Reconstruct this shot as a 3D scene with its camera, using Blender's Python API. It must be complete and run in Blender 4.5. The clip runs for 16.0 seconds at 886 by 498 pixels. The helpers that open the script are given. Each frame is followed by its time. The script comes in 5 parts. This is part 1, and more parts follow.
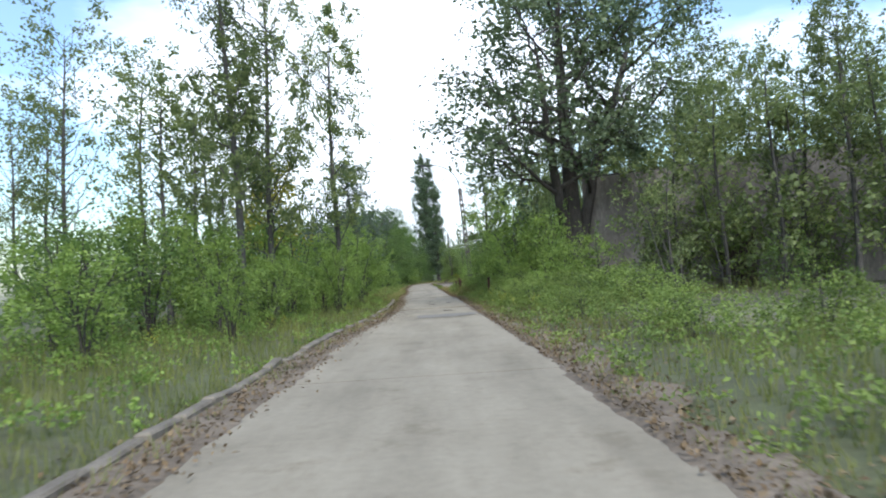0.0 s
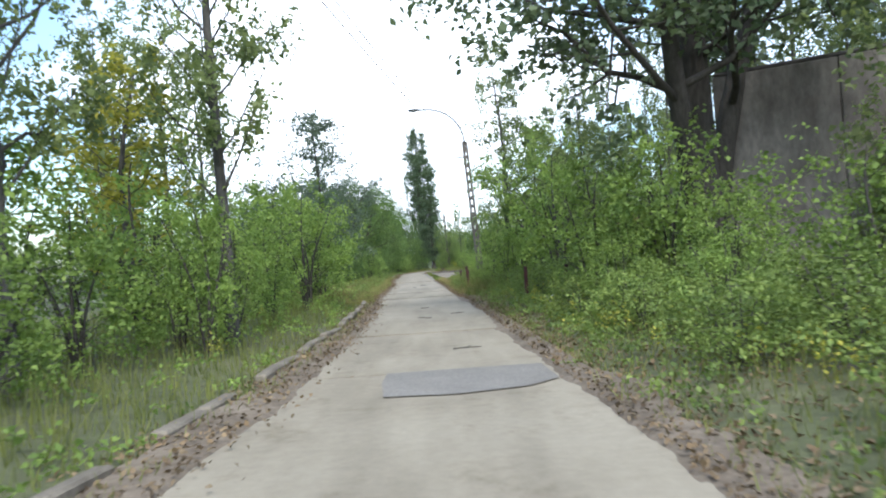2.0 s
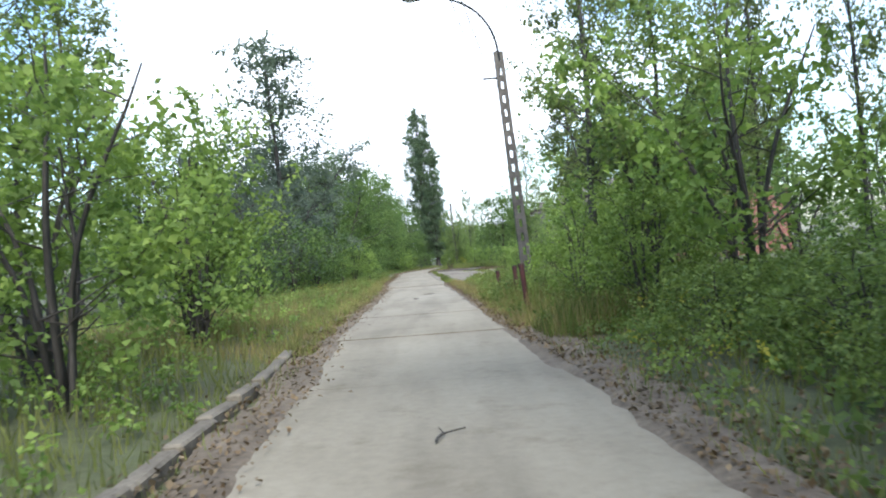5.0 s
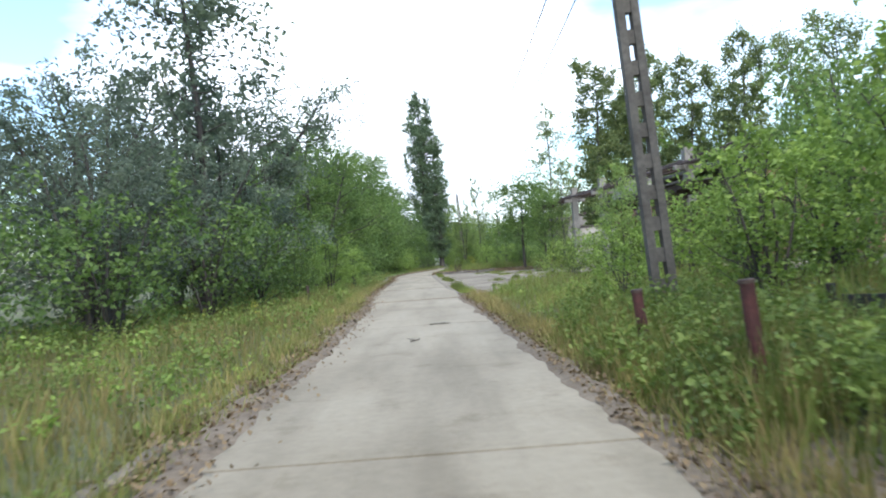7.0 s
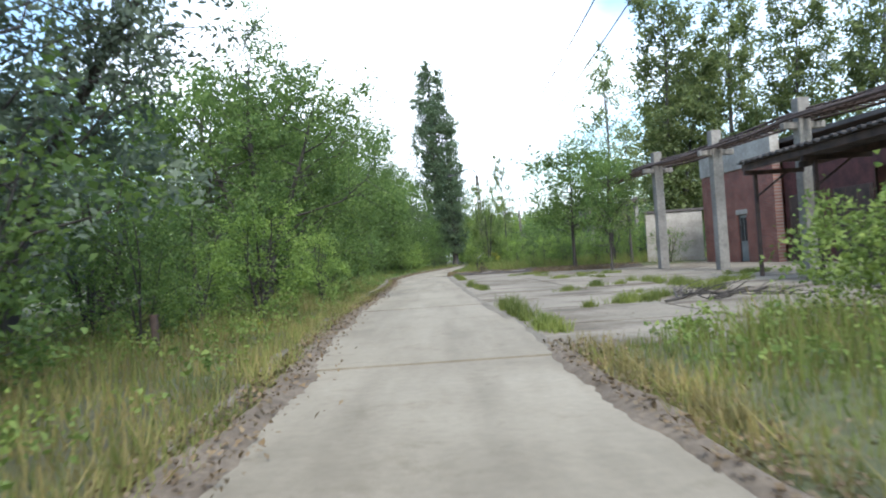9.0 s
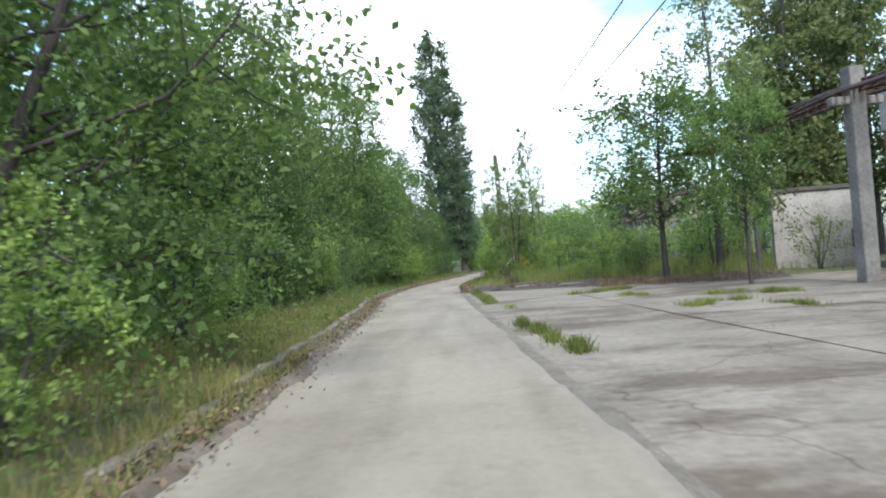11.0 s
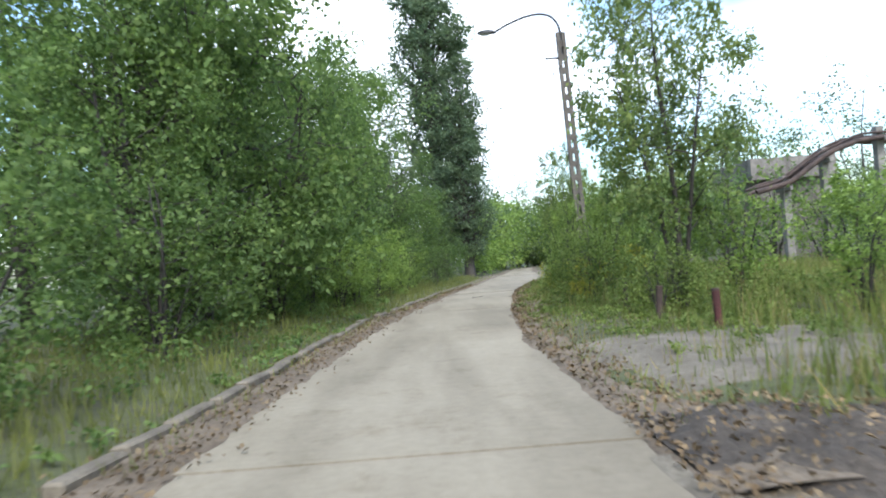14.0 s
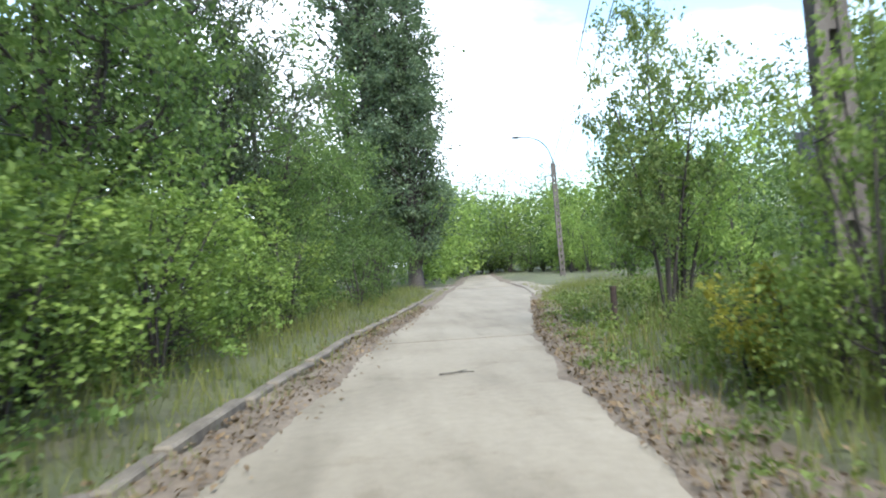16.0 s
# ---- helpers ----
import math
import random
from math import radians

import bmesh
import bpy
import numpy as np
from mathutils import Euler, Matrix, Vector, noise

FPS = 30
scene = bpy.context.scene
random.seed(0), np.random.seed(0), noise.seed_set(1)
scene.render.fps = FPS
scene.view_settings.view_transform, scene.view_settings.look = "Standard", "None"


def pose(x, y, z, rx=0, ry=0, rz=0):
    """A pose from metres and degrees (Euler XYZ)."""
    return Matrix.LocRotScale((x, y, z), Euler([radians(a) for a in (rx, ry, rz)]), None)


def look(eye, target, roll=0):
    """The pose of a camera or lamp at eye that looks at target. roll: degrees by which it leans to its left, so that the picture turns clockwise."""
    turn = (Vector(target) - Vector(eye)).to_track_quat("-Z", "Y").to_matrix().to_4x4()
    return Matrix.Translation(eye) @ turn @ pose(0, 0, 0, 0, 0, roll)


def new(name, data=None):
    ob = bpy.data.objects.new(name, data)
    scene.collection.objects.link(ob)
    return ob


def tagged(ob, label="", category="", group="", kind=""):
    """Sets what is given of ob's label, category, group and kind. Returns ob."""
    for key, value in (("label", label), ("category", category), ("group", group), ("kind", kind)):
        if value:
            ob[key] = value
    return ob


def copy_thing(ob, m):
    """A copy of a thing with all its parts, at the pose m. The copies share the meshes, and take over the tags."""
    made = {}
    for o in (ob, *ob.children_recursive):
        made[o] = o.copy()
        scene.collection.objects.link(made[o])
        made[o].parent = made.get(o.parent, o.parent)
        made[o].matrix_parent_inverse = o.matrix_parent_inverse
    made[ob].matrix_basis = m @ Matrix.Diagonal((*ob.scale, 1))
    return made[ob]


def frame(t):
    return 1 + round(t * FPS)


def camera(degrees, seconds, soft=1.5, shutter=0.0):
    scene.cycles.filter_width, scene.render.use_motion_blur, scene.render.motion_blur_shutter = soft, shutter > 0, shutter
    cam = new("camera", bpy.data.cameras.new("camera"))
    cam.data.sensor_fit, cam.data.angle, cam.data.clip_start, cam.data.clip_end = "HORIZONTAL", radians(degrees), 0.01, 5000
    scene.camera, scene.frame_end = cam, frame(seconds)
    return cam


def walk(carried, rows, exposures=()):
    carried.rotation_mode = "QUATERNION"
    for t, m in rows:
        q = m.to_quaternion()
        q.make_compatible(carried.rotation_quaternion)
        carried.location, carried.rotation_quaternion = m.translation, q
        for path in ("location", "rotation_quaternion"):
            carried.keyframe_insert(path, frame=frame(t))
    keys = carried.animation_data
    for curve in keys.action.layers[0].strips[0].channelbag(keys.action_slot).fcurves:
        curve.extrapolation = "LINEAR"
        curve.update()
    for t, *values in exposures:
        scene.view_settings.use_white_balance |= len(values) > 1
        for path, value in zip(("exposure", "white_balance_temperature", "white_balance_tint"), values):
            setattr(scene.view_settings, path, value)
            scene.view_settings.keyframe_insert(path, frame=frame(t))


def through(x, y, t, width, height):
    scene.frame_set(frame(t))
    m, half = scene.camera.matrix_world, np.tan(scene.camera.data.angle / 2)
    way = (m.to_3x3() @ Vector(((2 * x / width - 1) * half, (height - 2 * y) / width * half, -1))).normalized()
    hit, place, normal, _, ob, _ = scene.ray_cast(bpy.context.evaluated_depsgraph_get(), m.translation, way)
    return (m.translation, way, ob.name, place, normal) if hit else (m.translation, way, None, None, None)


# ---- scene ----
cam = camera(60.29, 16.0, soft=2.0, shutter=0.2)
PATH = [
    (0, pose(0.000, 0.000, 1.298, 91.98, 3.70, -0.72)),
    (0.5, pose(-0.017, 4.310, 1.295, 91.75, 4.17, -1.61)),
    (1, pose(0.001, 8.508, 1.310, 91.86, 4.60, -1.80)),
    (1.5, pose(-0.031, 12.529, 1.310, 91.65, 4.26, -1.40)),
    (2, pose(-0.016, 16.179, 1.325, 91.00, 3.81, -1.16)),
    (2.5, pose(-0.047, 19.460, 1.288, 91.17, 3.76, -0.92)),
    (3, pose(-0.076, 22.413, 1.304, 91.47, 3.51, -0.73)),
    (3.5, pose(-0.097, 25.137, 1.297, 91.40, 3.57, -0.67)),
    (4, pose(-0.137, 27.875, 1.291, 91.41, 3.99, -0.72)),
    (4.2, pose(-0.158, 28.987, 1.291, 90.90, 4.25, -0.81)),
    (6.3, pose(-0.347, 40.738, 1.305, 90.72, 3.98, -1.23)),
    (6.5, pose(-0.362, 42.333, 1.315, 90.72, 4.09, -1.12)),
    (7, pose(-0.426, 46.426, 1.313, 90.77, 4.21, -0.85)),
    (7.5, pose(-0.489, 50.594, 1.301, 90.77, 3.94, -0.65)),
    (8, pose(-0.579, 54.762, 1.290, 90.58, 3.73, -0.46)),
    (8.5, pose(-0.709, 58.873, 1.281, 90.63, 3.95, -0.29)),
    (9, pose(-0.882, 63.115, 1.258, 90.64, 3.91, -0.20)),
    (9.5, pose(-1.036, 67.204, 1.296, 90.36, 4.26, -0.26)),
    (9.7, pose(-1.062, 68.853, 1.303, 90.34, 4.27, -0.20)),
    (11.8, pose(-1.252, 87.839, 1.301, 91.46, 4.29, 0.11)),
    (12, pose(-1.310, 89.784, 1.314, 90.86, 4.25, 0.01)),
    (12.5, pose(-1.524, 94.653, 1.316, 90.72, 4.10, -0.21)),
    (13, pose(-1.673, 99.564, 1.282, 91.31, 4.20, -0.28)),
    (13.5, pose(-1.872, 104.068, 1.287, 91.16, 4.31, -0.61)),
    (14, pose(-1.854, 108.684, 1.313, 91.08, 4.31, -1.00)),
    (14.5, pose(-1.843, 113.160, 1.286, 91.10, 4.38, -1.64)),
    (15, pose(-1.718, 117.654, 1.298, 91.50, 4.17, -2.62)),
    (15.5, pose(-1.485, 122.207, 1.295, 90.22, 3.85, -3.89)),
    (16, pose(-1.177, 126.871, 1.305, 91.14, 3.28, -5.45)),
]
walk(cam, PATH, [(0.0, 0.06, 5650, 10), (1.0, 0.18, 5650, 10), (2.0, 0.38, 5650, 10), (4.0, 0.54, 5650, 10), (7.0, 0.48, 5650, 10), (10.0, 0.42, 5650, 10), (12.0, 0.42, 5650, 10), (13.5, 0.46, 5650, 10), (14.5, 0.58, 5650, 10), (16.0, 0.78, 5650, 10)])

# ---- world, sun, exposure ----
SUN_EL, SUN_AZ = 49.0, 170.0
world = bpy.data.worlds.new("sky")
scene.world = world
world.use_nodes = True
wn, wl = world.node_tree.nodes, world.node_tree.links
wn.clear()
w_out, w_bg = wn.new("ShaderNodeOutputWorld"), wn.new("ShaderNodeBackground")
w_sky = wn.new("ShaderNodeTexSky")
w_sky.sky_type, w_sky.sun_disc = "NISHITA", False
w_sky.sun_elevation, w_sky.sun_rotation = radians(SUN_EL), radians(SUN_AZ)
w_sky.air_density, w_sky.dust_density = 1.2, 2.0
w_gain = wn.new("ShaderNodeMixRGB")
w_gain.blend_type = "MULTIPLY"
w_gain.inputs[0].default_value = 1.0
w_gain.inputs[2].default_value = (0.26, 0.26, 0.25, 1)
w_co, w_map, w_noise, w_ramp = (wn.new("ShaderNodeTexCoord"), wn.new("ShaderNodeMapping"), wn.new("ShaderNodeTexNoise"), wn.new("ShaderNodeValToRGB"))
w_map.inputs["Scale"].default_value = (0.9, 0.9, 2.6)
w_map.inputs["Location"].default_value = (1.7, 0.6, 0.3)
w_noise.inputs["Scale"].default_value, w_noise.inputs["Detail"].default_value = 1.5, 7
w_ramp.color_ramp.elements[0].position, w_ramp.color_ramp.elements[1].position = 0.425, 0.57
w_mix = wn.new("ShaderNodeMixRGB")
w_mix.inputs[2].default_value = (1.95, 1.97, 2.0, 1)
wl.new(w_co.outputs["Generated"], w_map.inputs[0])
wl.new(w_map.outputs[0], w_noise.inputs["Vector"])
# thick white cloud ahead, thinning to pale blue towards both sides
w_sep, w_abs, w_side, w_add = wn.new("ShaderNodeSeparateXYZ"), wn.new("ShaderNodeMath"), wn.new("ShaderNodeMapRange"), wn.new("ShaderNodeMath")
w_abs.operation, w_add.operation = "ABSOLUTE", "ADD"
w_side.inputs[1].default_value, w_side.inputs[2].default_value = 0.12, 0.44
w_side.inputs[3].default_value, w_side.inputs[4].default_value = 0.1, -0.16
wl.new(w_co.outputs["Generated"], w_sep.inputs[0])
wl.new(w_sep.outputs[0], w_abs.inputs[0])
wl.new(w_abs.outputs[0], w_side.inputs[0])
wl.new(w_noise.outputs["Fac"], w_add.inputs[0])
wl.new(w_side.outputs[0], w_add.inputs[1])
wl.new(w_add.outputs[0], w_ramp.inputs[0])
wl.new(w_sky.outputs[0], w_gain.inputs[1])
wl.new(w_ramp.outputs[0], w_mix.inputs[0])
wl.new(w_gain.outputs[0], w_mix.inputs[1])
wl.new(w_mix.outputs[0], w_bg.inputs[0])
wl.new(w_bg.outputs[0], w_out.inputs[0])
w_bg.inputs[1].default_value = 1.0

sun = new("sun", bpy.data.lights.new("sun", "SUN"))
sun.data.energy, sun.data.angle, sun.data.color = 2.9, radians(14), (1.0, 0.94, 0.84)
az, el = radians(SUN_AZ), radians(SUN_EL)
sun_dir = Vector((math.sin(az) * math.cos(el), math.cos(az) * math.cos(el), math.sin(el)))
sun.matrix_world = look(sun_dir * 100, (0, 0, 0))


# ---- materials ----
def nodes_of(name, rough=0.9):
    m = bpy.data.materials.new(name)
    m.use_nodes = True
    b = m.node_tree.nodes["Principled BSDF"]
    b.inputs["Roughness"].default_value = rough
    return m, m.node_tree.nodes, m.node_tree.links, b


def noise_ramp(n, l, scale, stops, detail=6.0, coord="Object", stretch=(1, 1, 1), rough=0.6):
    co, mp, tx, rp = n.new("ShaderNodeTexCoord"), n.new("ShaderNodeMapping"), n.new("ShaderNodeTexNoise"), n.new("ShaderNodeValToRGB")
    mp.inputs["Scale"].default_value = stretch
    tx.inputs["Scale"].default_value, tx.inputs["Detail"].default_value, tx.inputs["Roughness"].default_value = scale, detail, rough
    l.new(co.outputs[coord], mp.inputs[0])
    l.new(mp.outputs[0], tx.inputs["Vector"])
    l.new(tx.outputs["Fac"], rp.inputs[0])
    el = rp.color_ramp.elements
    while len(el) < len(stops):
        el.new(0.5)
    for e, (p, c) in zip(el, stops):
        e.position, e.color = p, (*c, 1)
    return rp.outputs[0], tx.outputs["Fac"]


def mixed(n, l, mode, fac, a, b):
    m = n.new("ShaderNodeMixRGB")
    m.blend_type = mode
    for k, v in ((0, fac), (1, a), (2, b)):
        if isinstance(v, (int, float)):
            m.inputs[k].default_value = v
        elif isinstance(v, tuple):
            m.inputs[k].default_value = (*v, 1)
        else:
            l.new(v, m.inputs[k])
    return m.outputs[0]


def bumped(n, l, b, height, strength=0.4, dist=0.01):
    bp = n.new("ShaderNodeBump")
    bp.inputs["Strength"].default_value, bp.inputs["Distance"].default_value = strength, dist
    l.new(height, bp.inputs["Height"])
    l.new(bp.outputs[0], b.inputs["Normal"])


def two_scale(name, c_lo, c_hi, big=0.6, fine=14.0, rough=0.9, bump=0.4, dist=0.01, spot=0.35, metal=0.0, stretch=(1, 1, 1)):
    """A weathered surface: broad patches times fine grain."""
    m, n, l, b = nodes_of(name, rough)
    col, _ = noise_ramp(n, l, big, [(0.3, c_lo), (0.7, c_hi)], stretch=stretch)
    g, h = noise_ramp(n, l, fine, [(0.25, (1 - spot,) * 3), (0.7, (1.12,) * 3)], stretch=stretch)
    l.new(mixed(n, l, "MULTIPLY", 1.0, col, g), b.inputs["Base Color"])
    b.inputs["Metallic"].default_value = metal
    bumped(n, l, b, h, bump, dist)
    return m


def leafy(name, dark, mid, light, through=0.45, gloss=0.62):
    """Leaves: each one its own shade, in painted light and dark clumps, letting some light through."""
    m, n, l, b = nodes_of(name, gloss)
    geo, rp = n.new("ShaderNodeNewGeometry"), n.new("ShaderNodeValToRGB")
    e = rp.color_ramp.elements
    e.new(0.5)
    for k, (p, c) in enumerate(((0.0, dark), (0.5, mid), (1.0, tuple(0.45 * a + 0.55 * b for a, b in zip(mid, light))))):
        e[k].position, e[k].color = p, (*c, 1)
    l.new(geo.outputs["Random Per Island"], rp.inputs[0])
    # clump shading put into the colour: cool dark hollows, warm bright tops, by noise
    patch, _ = noise_ramp(n, l, 1.1, [(0.34, (0.68, 0.72, 0.7)), (0.66, (1.32, 1.26, 1.05))], detail=3)
    col = mixed(n, l, "MULTIPLY", 1.0, rp.outputs[0], patch)
    info, hue = n.new("ShaderNodeObjectInfo"), n.new("ShaderNodeHueSaturation")
    mr = n.new("ShaderNodeMapRange")
    mr.inputs[3].default_value, mr.inputs[4].default_value = 0.8, 1.15
    l.new(info.outputs["Random"], mr.inputs[0])
    l.new(mr.outputs[0], hue.inputs["Value"])
    l.new(col, hue.inputs["Color"])
    col = hue.outputs[0]
    l.new(col, b.inputs["Base Color"])
    b.inputs["Specular IOR Level"].default_value = 0.18
    tr, mx = n.new("ShaderNodeBsdfTranslucent"), n.new("ShaderNodeMixShader")
    l.new(mixed(n, l, "MULTIPLY", 1.0, col, (1.25, 1.33, 0.95)), tr.inputs[0])
    mx.inputs[0].default_value = through
    l.new(b.outputs[0], mx.inputs[1])
    l.new(tr.outputs[0], mx.inputs[2])
    l.new(mx.outputs[0], n["Material Output"].inputs[0])
    return m


LEAF = {
    "aspen": leafy("aspen_leaf", (0.120, 0.156, 0.076), (0.189, 0.231, 0.104), (0.312, 0.337, 0.174)),
    "poplar": leafy("poplar_leaf", (0.089, 0.127, 0.083), (0.140, 0.189, 0.125), (0.229, 0.292, 0.190), 0.4),
    "dark": leafy("dark_leaf", (0.078, 0.106, 0.063), (0.119, 0.156, 0.093), (0.212, 0.245, 0.163), 0.25),
    "dome": leafy("broad_leaf", (0.085, 0.132, 0.048), (0.135, 0.202, 0.069), (0.229, 0.299, 0.108), 0.42),
    "silver": leafy("silver_leaf", (0.100, 0.126, 0.105), (0.139, 0.171, 0.142), (0.190, 0.226, 0.189), 0.35, 0.85),
    "bush": leafy("bush_leaf", (0.131, 0.194, 0.056), (0.213, 0.297, 0.085), (0.332, 0.421, 0.120), 0.42),
    "bramble": leafy("bramble_leaf", (0.117, 0.168, 0.053), (0.190, 0.252, 0.075), (0.289, 0.353, 0.112), 0.35),
    # aerial haze painted into the colour: bluer and duller than the near leaves
    "far": leafy("hazed_far_leaf", (0.092, 0.128, 0.078), (0.139, 0.184, 0.110), (0.202, 0.247, 0.144), 0.35),
    "young": leafy("young_poplar_leaf", (0.143, 0.206, 0.083), (0.203, 0.271, 0.103), (0.299, 0.324, 0.118), 0.45),
    "yellow": leafy("yellow_leaf", (0.22, 0.23, 0.05), (0.36, 0.34, 0.07), (0.5, 0.44, 0.09), 0.45),
    "grass": leafy("grass_blade", (0.119, 0.143, 0.046), (0.178, 0.198, 0.065), (0.270, 0.265, 0.106), 0.35, 0.6),
    "dry": leafy("dry_grass_blade", (0.185, 0.153, 0.068), (0.261, 0.216, 0.099), (0.343, 0.292, 0.149), 0.3, 0.7),
    "lush": leafy("lush_grass_blade", (0.116, 0.147, 0.043), (0.166, 0.207, 0.06), (0.246, 0.28, 0.095), 0.4, 0.6),
    "tuft": leafy("yard_grass_blade", (0.115, 0.14, 0.045), (0.17, 0.205, 0.058), (0.26, 0.275, 0.1), 0.4, 0.6),
    "litter": leafy("dead_leaf", (0.12, 0.08, 0.048), (0.215, 0.155, 0.1), (0.31, 0.245, 0.17), 0.1, 0.85),
}
BARK = two_scale("bark", (0.045, 0.038, 0.03), (0.105, 0.092, 0.078), 1.2, 16, 0.95, 0.8, 0.03, 0.55, stretch=(1, 1, 0.25))
BARK_PALE = two_scale("pale_bark", (0.06, 0.055, 0.046), (0.13, 0.12, 0.103), 1.0, 14, 0.95, 0.6, 0.02, 0.5, stretch=(1, 1, 0.4))
PALE_WOOD = two_scale("bleached_wood", (0.3, 0.28, 0.24), (0.5, 0.47, 0.42), 3, 20, 0.9, 0.4, 0.005, 0.3)
CONCRETE_ROAD, n_, l_, b_ = nodes_of("road_concrete", 0.88)
c1, _ = noise_ramp(n_, l_, 0.35, [(0.25, (0.206, 0.175, 0.123)), (0.5, (0.256, 0.221, 0.16)), (0.75, (0.291, 0.254, 0.188))])
c2, h2 = noise_ramp(n_, l_, 9.0, [(0.3, (0.86, 0.85, 0.83)), (0.62, (1.04, 1.04, 1.03))], detail=9, rough=0.7)
c3, _ = noise_ramp(n_, l_, 1.3, [(0.33, (0.78, 0.75, 0.7)), (0.46, (1, 1, 1))], detail=8, rough=0.75)
c4, _ = noise_ramp(n_, l_, 1.1, [(0.34, (0.76, 0.75, 0.73)), (0.58, (1.03, 1.03, 1.03))], detail=3, stretch=(1.0, 0.14, 1))
l_.new(mixed(n_, l_, "MULTIPLY", 1.0, mixed(n_, l_, "MULTIPLY", 1.0, mixed(n_, l_, "MULTIPLY", 1.0, c1, c2), c3), c4), b_.inputs["Base Color"])
bumped(n_, l_, b_, h2, 0.35, 0.006)
JOINT = two_scale("joint_soil", (0.11, 0.092, 0.068), (0.19, 0.16, 0.12), 2.0, 25, 0.95, 0.6, 0.01)
PLAZA, n_, l_, b_ = nodes_of("yard_concrete", 0.92)
c1, _ = noise_ramp(n_, l_, 0.5, [(0.3, (0.165, 0.14, 0.1)), (0.7, (0.275, 0.238, 0.176))])
c2, h2 = noise_ramp(n_, l_, 9.0, [(0.25, (0.7, 0.69, 0.67)), (0.7, (1.1, 1.1, 1.1))], detail=8)
c3, _ = noise_ramp(n_, l_, 0.42, [(0.42, (0.42, 0.36, 0.29)), (0.5, (1, 1, 1))], detail=9, rough=0.7, stretch=(0.6, 1, 1))
cv_, cc_ = n_.new("ShaderNodeTexVoronoi"), n_.new("ShaderNodeValToRGB")
cv_.feature = "DISTANCE_TO_EDGE"
cv_.inputs["Scale"].default_value = 0.4
cw_, cm_ = n_.new("ShaderNodeTexCoord"), n_.new("ShaderNodeTexNoise")
cm_.inputs["Scale"].default_value, cm_.inputs["Detail"].default_value = 1.3, 5
l_.new(cw_.outputs["Object"], cm_.inputs["Vector"])
l_.new(mixed(n_, l_, "ADD", 0.7, cw_.outputs["Object"], cm_.outputs["Color"]), cv_.inputs["Vector"])
l_.new(cv_.outputs["Distance"], cc_.inputs[0])
cc_.color_ramp.elements[0].position, cc_.color_ramp.elements[0].color = 0.002, (0.62, 0.57, 0.5, 1)
cc_.color_ramp.elements[1].position, cc_.color_ramp.elements[1].color = 0.009, (1, 1, 1, 1)
l_.new(mixed(n_, l_, "MULTIPLY", 1.0, mixed(n_, l_, "MULTIPLY", 0.8, mixed(n_, l_, "MULTIPLY", 1.0, c1, c2), c3), cc_.outputs[0]), b_.inputs["Base Color"])
bumped(n_, l_, b_, h2, 0.5, 0.01)
CONCRETE = two_scale("old_concrete", (0.16, 0.144, 0.12), (0.32, 0.295, 0.252), 0.8, 11, 0.92, 0.5, 0.01, 0.35)
DARK_WALL = two_scale("stained_concrete", (0.1, 0.085, 0.072), (0.33, 0.295, 0.255), 0.8, 9, 0.95, 0.5, 0.01, 0.4, stretch=(1, 1, 0.45))
POST_CONCRETE = two_scale("sooty_concrete", (0.08, 0.068, 0.056), (0.2, 0.176, 0.148), 1.5, 14, 0.92, 0.5, 0.01, 0.4)
KERB = two_scale("kerb_stone", (0.1, 0.082, 0.06), (0.235, 0.2, 0.148), 1.0, 20, 0.92, 0.6, 0.012, 0.45)
RUST = two_scale("rusted_steel", (0.035, 0.024, 0.02), (0.115, 0.076, 0.058), 2.5, 30, 0.85, 0.5, 0.004, 0.5)
RED_PAINT = two_scale("faded_red_paint", (0.055, 0.02, 0.018), (0.13, 0.042, 0.037), 3.0, 25, 0.8, 0.5, 0.004, 0.5)
STEEL = two_scale("weathered_steel", (0.035, 0.035, 0.035), (0.08, 0.08, 0.08), 3, 30, 0.6, 0.3, 0.003, 0.3, 0.4)
ROOF_SHEET = two_scale("roof_felt", (0.055, 0.05, 0.046), (0.14, 0.12, 0.108), 0.8, 12, 0.9, 0.5, 0.01)
FADED_WHITE = two_scale("faded_white_plaster", (0.27, 0.245, 0.205), (0.5, 0.462, 0.4), 0.9, 10, 0.9, 0.4, 0.006, 0.3)
PALE_DOOR = two_scale("flaking_pale_paint", (0.17, 0.19, 0.185), (0.3, 0.315, 0.3), 1.5, 18, 0.7, 0.4, 0.004, 0.35)
DARK_VOID = two_scale("dark_interior", (0.02, 0.02, 0.02), (0.05, 0.045, 0.04), 1.0, 10)
PLASTIC_BAG = two_scale("white_plastic", (0.6, 0.6, 0.6), (0.8, 0.8, 0.8), 4, 20, 0.5, 0.4, 0.01, 0.15)
ASPHALT = two_scale("asphalt_patch", (0.165, 0.15, 0.128), (0.225, 0.205, 0.175), 1.2, 30, 0.92, 0.6, 0.006, 0.35)
CABLE = two_scale("black_cable", (0.02, 0.02, 0.022), (0.05, 0.05, 0.055), 3, 30, 0.6, 0.2, 0.002)
GLASS_LAMP = two_scale("lamp_glass", (0.4, 0.4, 0.38), (0.55, 0.55, 0.52), 5, 30, 0.25, 0.1, 0.002, 0.1)

